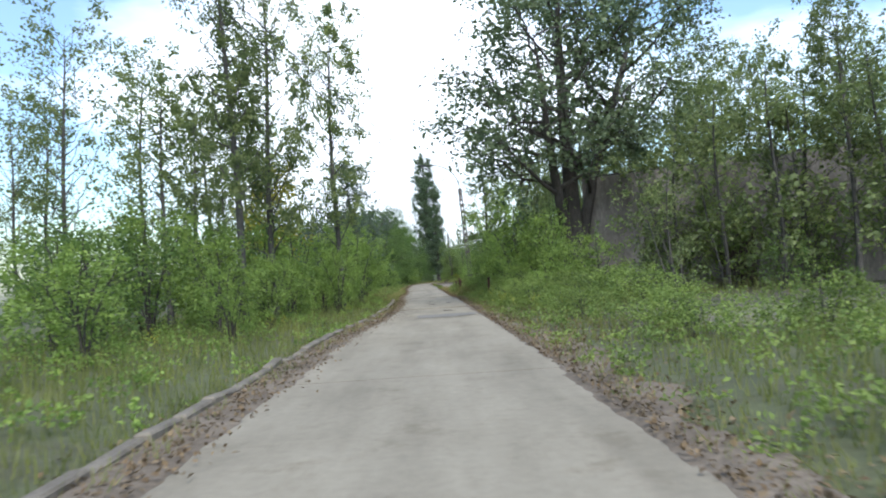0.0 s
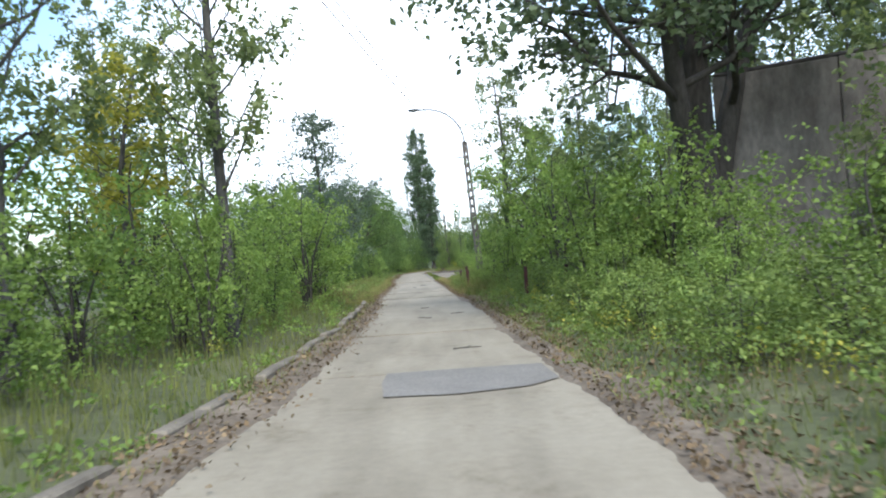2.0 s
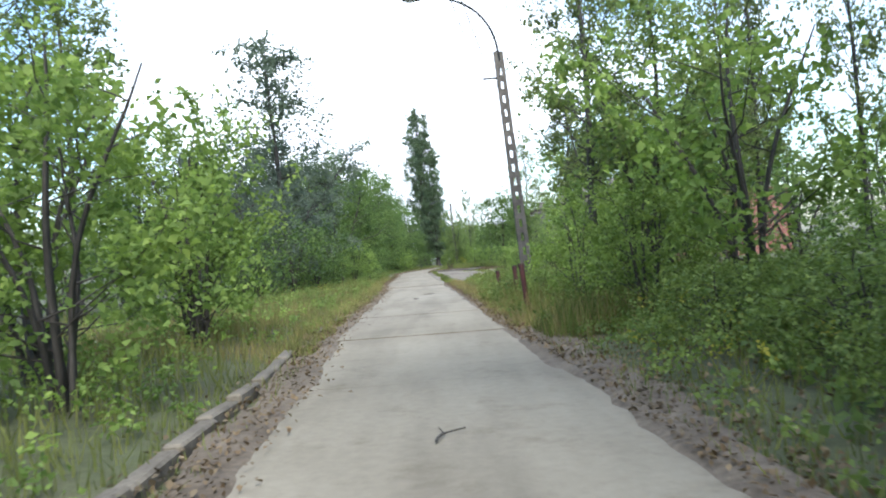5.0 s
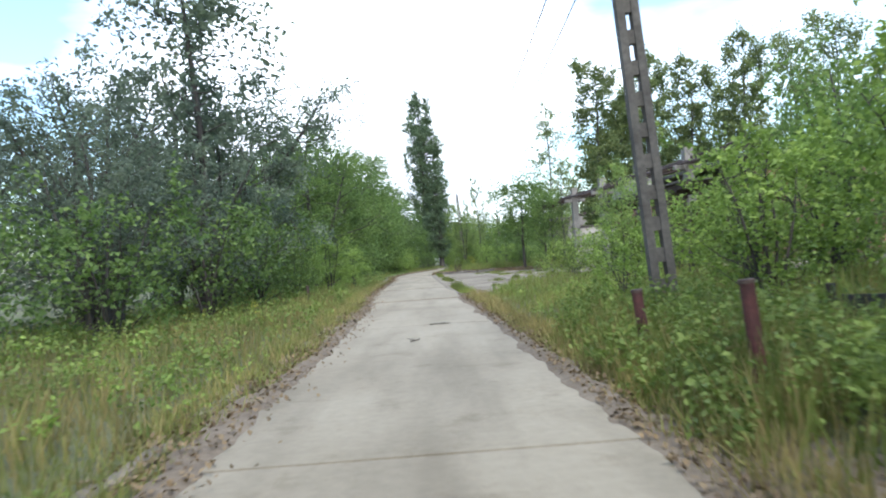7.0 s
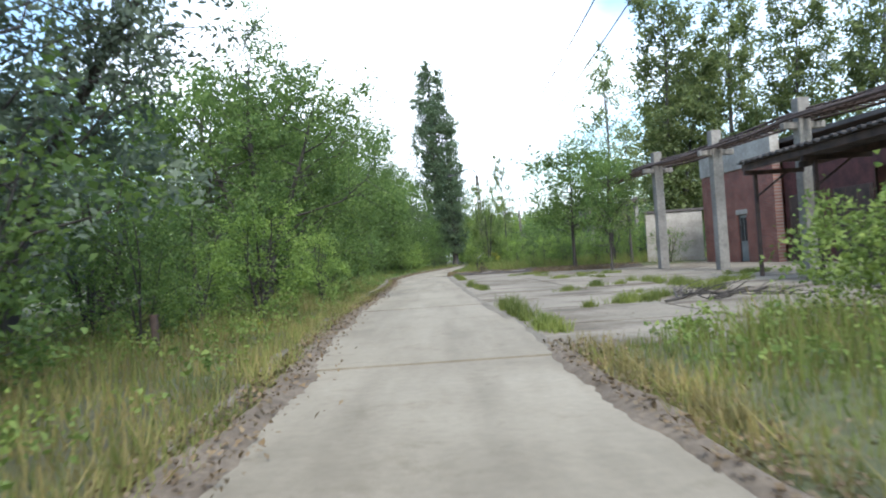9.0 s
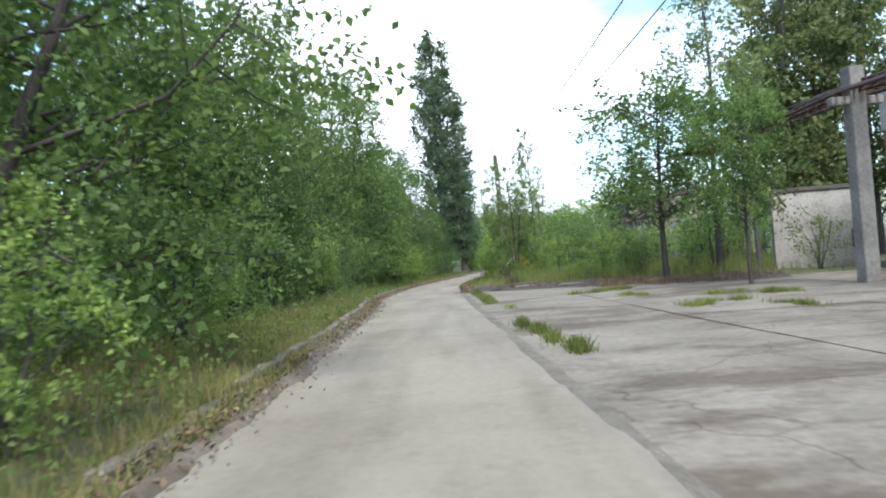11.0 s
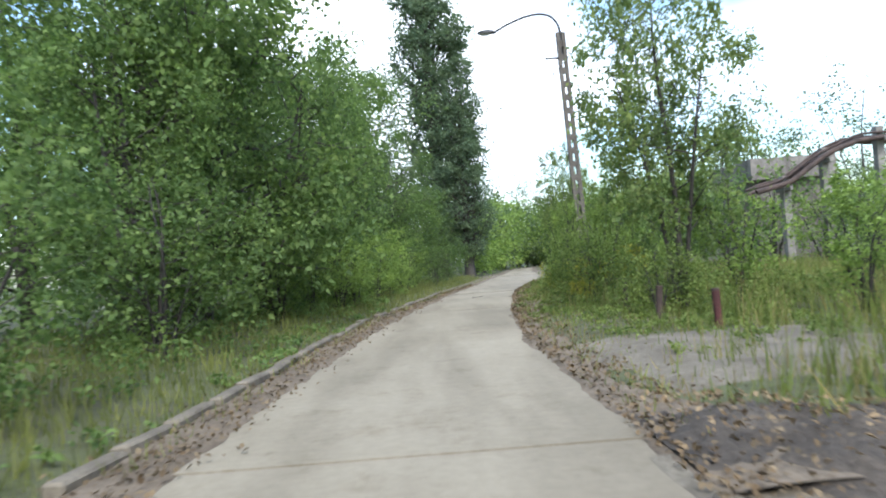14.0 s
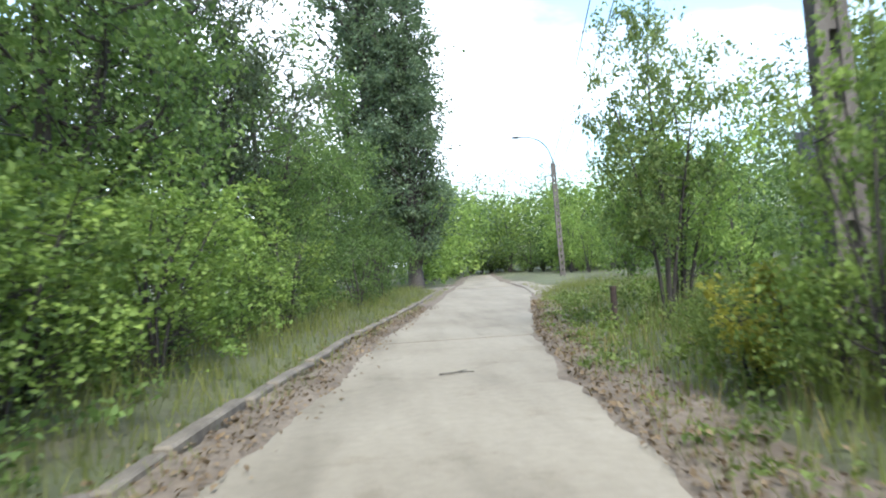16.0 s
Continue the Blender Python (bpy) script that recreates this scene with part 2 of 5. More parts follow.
BRICK, n_, l_, b_ = nodes_of("red_brick", 0.92)
co_, mp_, bt_ = n_.new("ShaderNodeTexCoord"), n_.new("ShaderNodeMapping"), n_.new("ShaderNodeTexBrick")
mp_.inputs["Rotation"].default_value = (radians(90), 0, 0)
l_.new(co_.outputs["Object"], mp_.inputs[0])
l_.new(mp_.outputs[0], bt_.inputs["Vector"])
for k_, v_ in (("Color1", (0.31, 0.115, 0.08, 1)), ("Color2", (0.225, 0.08, 0.058, 1)), ("Mortar", (0.27, 0.21, 0.17, 1))):
    bt_.inputs[k_].default_value = v_
bt_.inputs["Scale"].default_value, bt_.inputs["Mortar Size"].default_value = 1.0, 0.008
bt_.inputs["Brick Width"].default_value, bt_.inputs["Row Height"].default_value = 0.26, 0.077
c2, h2 = noise_ramp(n_, l_, 0.9, [(0.3, (0.6, 0.58, 0.58)), (0.7, (1.1, 1.1, 1.1))], detail=8)
l_.new(mixed(n_, l_, "MULTIPLY", 1.0, bt_.outputs[0], c2), b_.inputs["Base Color"])
bumped(n_, l_, b_, bt_.outputs["Fac"], -0.5, 0.01)

GROUND, n_, l_, b_ = nodes_of("ground_soil", 0.96)
c1, _ = noise_ramp(n_, l_, 0.25, [(0.32, (0.085, 0.07, 0.045)), (0.5, (0.095, 0.105, 0.045)), (0.7, (0.14, 0.135, 0.065))], detail=8)
c2, h2 = noise_ramp(n_, l_, 6.0, [(0.3, (0.6, 0.6, 0.6)), (0.7, (1.25, 1.25, 1.2))], detail=9, rough=0.7)
l_.new(mixed(n_, l_, "MULTIPLY", 1.0, c1, c2), b_.inputs["Base Color"])
bumped(n_, l_, b_, h2, 0.8, 0.05)
DUST = two_scale("gravel_dust", (0.12, 0.1, 0.072), (0.235, 0.203, 0.15), 2.0, 24, 0.96, 0.8, 0.02, 0.45)
VERGE = two_scale("leaf_litter_soil", (0.112, 0.083, 0.054), (0.235, 0.187, 0.132), 0.9, 13, 0.97, 0.8, 0.03, 0.5)

BANK = two_scale("dark_bank_soil", (0.045, 0.036, 0.028), (0.125, 0.102, 0.078), 1.6, 18, 0.97, 0.9, 0.04, 0.5)


# ---- geometry helpers ----
def link_mesh(name, me, material, parent=None, label=""):
    ob = new(name, me)
    if material:
        me.materials.append(material)
    if parent:
        ob.parent = parent
    if label:
        ob["label"] = label
    return ob


def part(name, bm, material, parent=None, label=""):
    me = bpy.data.meshes.new(name)
    bm.to_mesh(me)
    bm.free()
    return link_mesh(name, me, material, parent, label)


def array_mesh(name, verts, faces):
    """A mesh from an (n, 3) array and an (m, k) array of corners."""
    me = bpy.data.meshes.new(name)
    k = faces.shape[1]
    me.vertices.add(len(verts))
    me.vertices.foreach_set("co", np.ascontiguousarray(verts, np.float32).ravel())
    me.loops.add(faces.size)
    me.loops.foreach_set("vertex_index", np.ascontiguousarray(faces, np.int32).ravel())
    me.polygons.add(len(faces))
    me.polygons.foreach_set("loop_start", np.arange(0, faces.size, k, dtype=np.int32))
    me.update(calc_edges=True)
    return me


def thing(name, label, category, group="", kind="", at=(0, 0, 0), rz=0):
    ob = new(name)
    ob.matrix_world = pose(*at, 0, 0, rz)
    return tagged(ob, label, category, group, kind)


def add_box(bm, x0, x1, y0, y1, z0, z1, bevel=0.0):
    r = bmesh.ops.create_cube(bm, size=1.0)
    vs = r["verts"]
    for v in vs:
        v.co = Vector(((x0 + x1) / 2 + v.co.x * (x1 - x0), (y0 + y1) / 2 + v.co.y * (y1 - y0), (z0 + z1) / 2 + v.co.z * (z1 - z0)))
    if bevel:
        bmesh.ops.bevel(bm, geom=list({e for v in vs for e in v.link_edges}), offset=bevel, segments=1, affect="EDGES")


def box(name, x0, x1, y0, y1, z0, z1, material, parent=None, label="", bevel=0.01):
    bm = bmesh.new()
    add_box(bm, x0, x1, y0, y1, z0, z1, bevel)
    return part(name, bm, material, parent, label)


def tube_arrays(paths, sides=6):
    """Tapered tubes along polylines: paths of (points, radii)."""
    V, Fc, base = [], [], 0
    ang = np.arange(sides) * 2 * np.pi / sides
    for pts, rad in paths:
        pts, rad = np.asarray(pts, float), np.asarray(rad, float)
        tan = np.gradient(pts, axis=0)
        tan /= np.linalg.norm(tan, axis=1)[:, None] + 1e-9
        ref = np.where(np.abs(tan[:, 2:3]) > 0.9, np.array([[1.0, 0, 0]]), np.array([[0, 0, 1.0]]))
        u = np.cross(tan, ref)
        u /= np.linalg.norm(u, axis=1)[:, None] + 1e-9
        w = np.cross(tan, u)
        ring = pts[:, None] + rad[:, None, None] * (np.cos(ang)[None, :, None] * u[:, None] + np.sin(ang)[None, :, None] * w[:, None])
        V.append(ring.reshape(-1, 3))
        n = len(pts)
        i, j = np.meshgrid(np.arange(n - 1), np.arange(sides), indexing="ij")
        a = base + i * sides + j
        b = base + i * sides + (j + 1) % sides
        Fc.append(np.stack([a, b, b + sides, a + sides], -1).reshape(-1, 4))
        base += n * sides
    return np.concatenate(V), np.concatenate(Fc)


def tube(name, pts, radii, material, parent=None, label="", sides=8):
    radii = [radii] * len(pts) if isinstance(radii, (int, float)) else radii
    me = array_mesh(name, *tube_arrays([(pts, radii)], sides))
    for p in me.polygons:
        p.use_smooth = True
    return link_mesh(name, me, material, parent, label)


# ---- the lie of the land: road edges by distance along the way ----
EDGE_Y = [-30, 0, 10, 17, 25, 33, 41, 48, 54, 62, 71, 77, 83, 98, 105, 112, 121, 127, 135, 140, 148, 155, 162, 168, 175, 199, 230]
EDGE_L = [-2.0, -2.0, -2.0, -1.95, -1.6, -1.48, -1.7, -2.08, -2.15, -2.2, -2.5, -2.85, -3.05, -3.2, -3.4, -3.85, -3.4, -2.95, -1.85, -1.2, 0.2, 1.35, 2.4, 3.3, 4.6, 8.0, 12.4]
EDGE_R = [1.6, 1.6, 1.6, 1.55, 1.45, 1.36, 1.25, 0.95, 0.9, 0.74, 0.5, 0.4, 0.15, -0.22, -0.36, -0.47, -0.35, 0.05, 0.95, 1.67, 3.3, 4.8, 6.0, 6.5, 7.1, 10.2, 14.8]


def left_edge(y):
    return np.interp(y, EDGE_Y, EDGE_L)


def right_edge(y):
    return np.interp(y, EDGE_Y, EDGE_R)


YARD = (72.5, 113.5, 17.0)          # yard: from, to along the road, far side


def yard_end(x):
    """The yard's far edge runs slantwise away from the road."""
    x = np.asarray(x, float)
    return YARD[1] - 0.45 * np.clip(x, 0, 6) - np.clip(x - 6, 0, 3.5)


def wave(x, y, s=1.0, seed=0.0):
    """Smooth unevenness between about -1 and 1."""
    return (np.sin(x * 0.61 * s + 1.3 + seed) * np.cos(y * 0.47 * s + 0.7 * seed) + np.sin(x * 1.37 * s - y * 0.83 * s + 2.1 + seed) * 0.6 + np.cos(y * 1.91 * s + x * 0.4 * s + seed) * 0.4) / 2.0


def land(x, y):
    x, y = np.asarray(x, float), np.asarray(y, float)
    l, r = left_edge(y), right_edge(y)
    out = np.maximum(l - 0.5 - x, x - r - 0.15)
    rise = np.clip(out / 1.2, 0, 1)
    z = -0.05 + rise * (0.13 + 0.05 * wave(x, y) + 0.02 * wave(x, y, 4.0, 2.0)) + np.clip((out - 3) / 20, 0, 1) * 0.12 * wave(x, y, 0.25)
    inyard = np.clip(np.minimum(np.minimum(y - YARD[0], yard_end(x) - y), np.minimum(x - r, YARD[2] - x)) / 0.6 + 0.5, 0, 1)
    return z * (1 - inyard) - 0.06 * inyard


def bare_ground(x, y):
    """Where gravel and trodden soil keep the plants away."""
    x, y = np.asarray(x, float), np.asarray(y, float)
    drive = (x > 4.6 + 0.4 * wave(x, y, 2.0)) & (np.abs(y - 17.3 - 0.4 * (x - 6) - 0.5 * wave(x, y, 1.7)) < 3.6)
    spot = (x < 3.4 + 0.4 * wave(x, y, 2.0)) & (x > right_edge(y)) & (np.abs(y - 117.4 - 0.4 * wave(x, y, 1.5)) < 1.7) & (wave(x * 3, y * 3, 1.7) < 0.2)
    kerbside = (x > right_edge(y) + 0.2) & (x < 5.4 + 0.4 * wave(x, y, 2.0)) & (np.abs(y - 49 - 0.4 * (x - 3) - 0.5 * wave(x, y, 1.7)) < 2.6) & (wave(x * 3, y * 3, 1.7) < 0.45)
    return drive | spot | kerbside


gx = np.concatenate([[-900, -500, -250, -120, -70, -45, -32], np.linspace(-25, 30, 111), [40, 60, 90, 150, 300, 500, 900]])
gy = np.concatenate([[-900, -400, -150, -60, -25], np.linspace(-12, 200, 330), [206, 215, 230, 250, 280, 330, 420, 600, 1200, 2500]])
GX, GY = np.meshgrid(gx, gy)
GZ = land(GX, GY)
idx = np.arange(GX.size).reshape(GX.shape)
quads = np.stack([idx[:-1, :-1], idx[:-1, 1:], idx[1:, 1:], idx[1:, :-1]], -1).reshape(-1, 4)
ground = link_mesh("ground", array_mesh("ground", np.stack([GX, GY, GZ], -1).reshape(-1, 3), quads), GROUND)
tagged(ground, "uneven soil and rough meadow ground beside the road", "ground", kind="structure")
for p in ground.data.polygons:
    p.use_smooth = True


def strip(name, ys, xa, xb, za, zb, material, cols=5, rough=0.02, crown=0.0):
    """A band along the road between two edges."""
    s = np.linspace(0, 1, cols)
    X = xa[:, None] * (1 - s) + xb[:, None] * s
    Y = np.repeat(ys[:, None], cols, 1)
    Z = za[:, None] * (1 - s) + zb[:, None] * s + (rough * wave(X * 3, Y * 3, 1.7) + crown) * np.sin(s * np.pi) ** 0.5
    k = np.arange(X.size).reshape(X.shape)
    q = np.stack([k[:-1, :-1], k[:-1, 1:], k[1:, 1:], k[1:, :-1]], -1).reshape(-1, 4)
    return link_mesh(name, array_mesh(name, np.stack([X, Y, Z], -1).reshape(-1, 3), q), material)


ys = np.linspace(-20, 205, 451)
road = strip("road", ys, left_edge(ys) - 0.25, right_edge(ys) + 0.2, np.full(451, -0.035), np.full(451, -0.035), JOINT, 5, 0.004)
tagged(road, "narrow pale concrete slab road, cracked and dusty, slightly winding", "road", kind="structure")


def ragged_line(yy, seed, size):
    """A wandering offset with a coarse and a fine scale."""
    q = np.random.default_rng(seed)
    f = q.normal(0, 1, len(yy))
    out = np.zeros(len(yy))
    for width, w in ((5, 0.8), (17, 1.6), (61, 3.4)):
        out += w * np.convolve(f, np.ones(width) / width, "same")
    return size * out


yf = np.linspace(-20, 205, 1801)
v = strip("verge", yf, left_edge(yf) - np.where((yf > 44) & (yf < 93), 0.18, 0.5) + np.clip(ragged_line(yf, 1, 0.1), -0.2, 0.2), left_edge(yf) + 0.05 + np.abs(ragged_line(yf, 2, 0.08)), np.full(1801, 0.04), np.full(1801, -0.014), VERGE, 9, 0.015, 0.022)
tagged(v, "strip of brown leaf litter and soil along the kerb", "verge", kind="structure")
for y0, y1 in ((-20, YARD[0] + 0.4), (YARD[1] - 0.9, 205)):
    yv = yf[(yf > y0) & (yf < y1)]
    v = strip("verge", yv, right_edge(yv) - 0.06 - np.abs(ragged_line(yv, 3, 0.08)), right_edge(yv) + np.where((yv > 52) & (yv < 73), 0.14, 0.4) + np.clip(1.8 - np.abs(yv - 48.6) / 2, 0, 1) * 1.3 + np.clip(ragged_line(yv, 4, 0.25), -0.12, 0.6) * np.where((yv > 46) & (yv < 73), 0.3, 1.0) + np.clip(1 - np.abs(yv - 113.5) / 2.5, 0, 1) * 0.8 + np.clip(1.6 - np.abs(yv - 132) / 3, 0, 1) * 0.6, np.full(len(yv), -0.014), np.full(len(yv), 0.04), VERGE, 9, 0.014, 0.022)
    tagged(v, "strip of brown leaf litter and gravel at the road edge", "verge", kind="structure")


X, Y = np.meshgrid(np.linspace(3.4, 14, 40), np.linspace(12.5, 25, 44))
Y = Y + (X - 6) * 0.7
Z = land(X, Y) + 0.03 + 0.012 * wave(X * 4, Y * 4, 1.3)
Z = Z - 0.12 * np.clip(np.maximum(np.abs((X - 8.7) / 5.3), np.abs((Y - (X - 6) * 0.7 - 18.7) / 6.2)) + 0.25 * wave(X * 1.4, Y * 1.4, 1.1) - 0.75, 0, 1)
k = np.arange(X.size).reshape(X.shape)
v = link_mesh("dirt_patch", array_mesh("dirt_patch", np.stack([X, Y, Z], -1).reshape(-1, 3), np.stack([k[:-1, :-1], k[:-1, 1:], k[1:, 1:], k[1:, :-1]], -1).reshape(-1, 4)), BANK)
tagged(v, "bare patch of brown soil and dead leaves", "ground", kind="structure")
for name, label, x0, x1, y0, y1, skew in (("gravel_drive", "pale gravel and dust of an overgrown drive", 4.2, 15, 13.2, 17.6, 0.4), ("gravel_patch", "trodden patch of pale gravel and dust at the road edge", 0.0, 3.4, 115.2, 119.6, 0.0)):
    X, Y = np.meshgrid(np.linspace(x0, x1, 40), np.linspace(y0, y1, 40))
    edge = np.maximum(np.abs(2 * X - x0 - x1) / (x1 - x0), np.abs(2 * Y - y0 - y1) / (y1 - y0))
    X = np.maximum(X, right_edge(Y) + 0.05)
    Y = Y + (X - 6) * skew
    Z = land(X, Y) + 0.045 + 0.014 * wave(X * 4, Y * 4, 1.6) - 0.16 * np.clip(edge + 0.25 * wave(X * 1.6, Y * 1.6, 1.3) - 0.72, 0, 1)
    k = np.arange(X.size).reshape(X.shape)
    v = link_mesh(name, array_mesh(name, np.stack([X, Y, Z], -1).reshape(-1, 3), np.stack([k[:-1, :-1], k[:-1, 1:], k[1:, 1:], k[1:, :-1]], -1).reshape(-1, 4)), DUST)
    tagged(v, label, "ground", kind="structure")
yv = ys[(ys > YARD[0] - 0.2) & (ys < YARD[1] + 0.2)]
v = strip("verge", yv, right_edge(yv) - 0.12 + 0.04 * wave(yv * 1.3, yv, 2), right_edge(yv) + 0.2 + 0.05 * wave(yv, yv, 1.3), np.full(len(yv), -0.014), np.full(len(yv), -0.03), DUST, 7, 0.003, 0.024)
tagged(v, "narrow line of soil between road and yard", "verge", kind="structure")


# ---- vegetation ----
def leaf_arrays(P, size, rng, up=0.24, aspect=0.62, droop=0.1, fold=0.18):
    """One folded diamond leaf at each place."""
    n = len(P)
    d = rng.normal(size=(n, 3))
    d[:, 2] = d[:, 2] * 0.7 - droop
    d /= np.linalg.norm(d, axis=1)[:, None]
    nn = rng.normal(size=(n, 3))
    nn[:, 2] += up * 3
    s = np.cross(d, nn)
    s /= np.linalg.norm(s, axis=1)[:, None] + 1e-9
    nrm = np.cross(s, d)
    L = (size * rng.uniform(0.6, 1.25, n))[:, None]
    mid = P + d * L * 0.45
    a, c = P, P + d * L - nrm * L * 0.08
    b = mid + s * L * aspect * 0.5 + nrm * L * fold
    e = mid - s * L * aspect * 0.5 + nrm * L * fold
    V = np.stack([a, b, c, e], 1).reshape(-1, 3)
    return V, np.arange(n * 4).reshape(-1, 4)


def grow(rng, H, r0, base, profile, nb, rise, subs, per, spread, fork=0, wobble=0.03, power=1.0, bare=0.35, lean=(0, 0), spread_stems=1.0, keep=0.5, gaps=0.55):
    """Trunk, limbs and twigs, and the places of the leaves."""
    tubes, cents = [], []

    def stem(x, y, h, r, lx, ly):
        t = np.linspace(0, 1, 9)
        ph = rng.uniform(0, 6, 2)
        pts = np.stack([x + lx * t ** 1.4 * h + wobble * h * np.sin(t * 5 + ph[0]) * t, y + ly * t ** 1.4 * h + wobble * h * np.cos(t * 4 + ph[1]) * t, t * h], 1)
        tubes.append((pts, r * (1 - t) ** 0.75 + 0.012 + r * 0.35 * np.exp(-t * 25)))
        return pts

    stems = [(stem(0, 0, H, r0, *lean), 1.0)]
    for k in range(fork):
        a = k * 6.283 / max(fork, 1) + rng.uniform(0, 1)
        f = rng.uniform(0.72, 0.95)
        sp = spread_stems * rng.uniform(0.18, 0.34)
        stems.append((stem(0.1 * np.cos(a), 0.1 * np.sin(a), H * f, r0 * 0.7, sp * np.cos(a), sp * np.sin(a)), f))
    tt = np.linspace(0, 1, 9)
    for pts, f in stems:
        m = max(3, int(nb * f / len(stems)))
        az0 = rng.uniform(0, 6)
        for i in range(m):
            t = base + (0.99 - base) * ((i + rng.uniform(0, 1)) / m) ** power
            p0 = np.array([np.interp(t, tt, pts[:, k]) for k in range(3)])
            az = az0 + i * 2.4 + rng.uniform(-0.5, 0.5)
            L = profile(t) * rng.uniform(0.65, 1.12)
            o = np.array([np.cos(az), np.sin(az), 0])
            s = np.linspace(0, 1, 5)
            rs = rise * rng.uniform(0.6, 1.4)
            bp = p0 + o * (s * L)[:, None] + np.array([0, 0, 1.0]) * (rs * L * s ** 1.25)[:, None]
            bp[1:] += rng.normal(0, 0.05 * L, (4, 3))
            br = max(0.012, r0 * 0.32 * (1 - t * 0.6))
            tubes.append((bp, br * (1 - s * 0.85)))
            cents += [(bp[k] * (1 - q) + bp[k + 1] * q, L, o) for k in range(1, 4) for q in (0.2, 0.7) if s[k] > bare] + [(bp[4], L, o)]
            for j in range(subs):
                q = rng.uniform(0.35, 0.95)
                b0 = np.array([np.interp(q, s, bp[:, k]) for k in range(3)])
                dd = rng.normal(size=3) * 0.7 + o * 0.6 + np.array([0, 0, 0.35 * rise])
                dd /= np.linalg.norm(dd)
                l2 = L * rng.uniform(0.22, 0.5)
                tubes.append((np.stack([b0, b0 + dd * l2 * 0.55, b0 + dd * l2 + np.array([0, 0, 0.1 * l2])]), np.array([br * 0.4, br * 0.25, 0.006])))
                cents += [(b0 + dd * l2 * w, L, dd) for w in (0.5, 0.8, 1.05)]
    C = np.array([c[0] for c in cents])
    R = np.array([c[1] for c in cents])
    O = np.array([c[2] for c in cents])
    # limbs carry more leaves in some places than in others, so that the sky shows through
    kw, ph = 6.283 / float(np.clip(0.19 * H, 0.8, 2.6)), rng.uniform(0, 6.283, 5)
    gap = (np.sin(kw * C[:, 0] + ph[0]) + np.sin(kw * C[:, 1] + ph[1]) + np.sin(kw * 1.1 * C[:, 2] + ph[2]) + 0.8 * np.sin(kw * 1.7 * (C[:, 0] + C[:, 2]) + ph[3]) + 0.8 * np.sin(kw * 1.7 * (C[:, 1] - C[:, 2]) + ph[4])) / 2.6
    held = rng.random(len(C)) < np.clip(0.8 * keep * (1 + gaps * gap), 0.04, 1)
    C, R, O, gap = C[held], R[held], O[held], gap[held]
    k = np.repeat(np.arange(len(C)), rng.poisson(np.clip(per / keep * 1.22 * (1 + 0.4 * gap), 0.5, None)))
    # each place bears three leafy twigs, and the leaves sit along them
    D = O[:, None] * 0.75 + rng.normal(0, 0.62, (len(C), 3, 3)) + np.array([0, 0, 0.12 * rise - 0.12])
    D /= np.linalg.norm(D, axis=2)[:, :, None]
    u = rng.random(len(k)) ** 0.7
    reach = spread * 2.7 * np.clip(R[k], 0.5, 2.5) ** 0.5
    P = C[k] + D[k, rng.integers(0, 3, len(k))] * (u * reach)[:, None] + rng.normal(0, 1, (len(k), 3)).clip(-1.6, 1.6) * (0.2 * reach * (0.4 + 0.6 * u))[:, None]
    P = P[P[:, 2] > 0.05]
    return tubes, P


def plant(name, label, category, tubes, P, size, leaf, bark, rng, group="", **kw):
    """What a kind of woody plant is made of, to be built where it first grows."""
    return (name, label, category, group, tubes, P, size, leaf, bark, rng, kw)


PATTERN, BUILT = {}, {}


def pattern(key, height, made):
    PATTERN[key] = (made, height)


def build_plant(spec, coarse):
    """Trunk and crown as parts of one thing; plants far from the road have fewer, larger leaf sprays."""
    name, label, category, group, tubes, P, size, leaf, bark, rng, kw = spec
    ob = thing(name, label, category, group)
    if name == "distant_tree":
        tubes = tubes[:12]
    V, Fc = tube_arrays([t for t in tubes if len(t[0]) > 3], 3 if coarse == 2 or category != "tree" or name == "distant_tree" else 4 if coarse else 6)
    thin = [t for t in tubes if len(t[0]) == 3]
    if thin and not coarse and category == "tree" and name != "distant_tree":
        V2, F2 = tube_arrays(thin, 3)
        V, Fc = np.concatenate([V, V2]), np.concatenate([Fc, F2 + len(V)])
    me = array_mesh("trunk", V, Fc)
    for p in me.polygons:
        p.use_smooth = True
    if name == "old_poplar":
        bpy.data.meshes.remove(me)
        boles = [array_mesh("trunk", *tube_arrays([t], 10)) for t in tubes if len(t[0]) == 9]
        for bole in boles[1:]:
            link_mesh("trunk", bole, bark, ob)
        me = boles[0]
        for t in tubes:
            if len(t[0]) == 5:
                link_mesh("limb", array_mesh("limb", *tube_arrays([t], 6)), bark, ob)
        tagged(link_mesh("twig", array_mesh("twig", *tube_arrays(thin, 3)), bark, ob), kind="stuff")
        for bole in boles:
            for p in bole.polygons:
                p.use_smooth = True
    stem = link_mesh("trunk" if category == "tree" else "stem", me, bark, ob)
    if category != "tree":
        tagged(stem, kind="stuff")
    if coarse:
        P, size = P[::(1, 2, 3)[coarse]], size * (1, 1.3, 1.7)[coarse]
    V, Fc = leaf_arrays(P, np.full(len(P), size * 0.92), rng, **kw)
    if coarse == 2 or name == "distant_tree":
        Fc = Fc[:, 1:]
    link_mesh("crown", array_mesh("crown", V, Fc), LEAF[leaf], ob)
    return ob


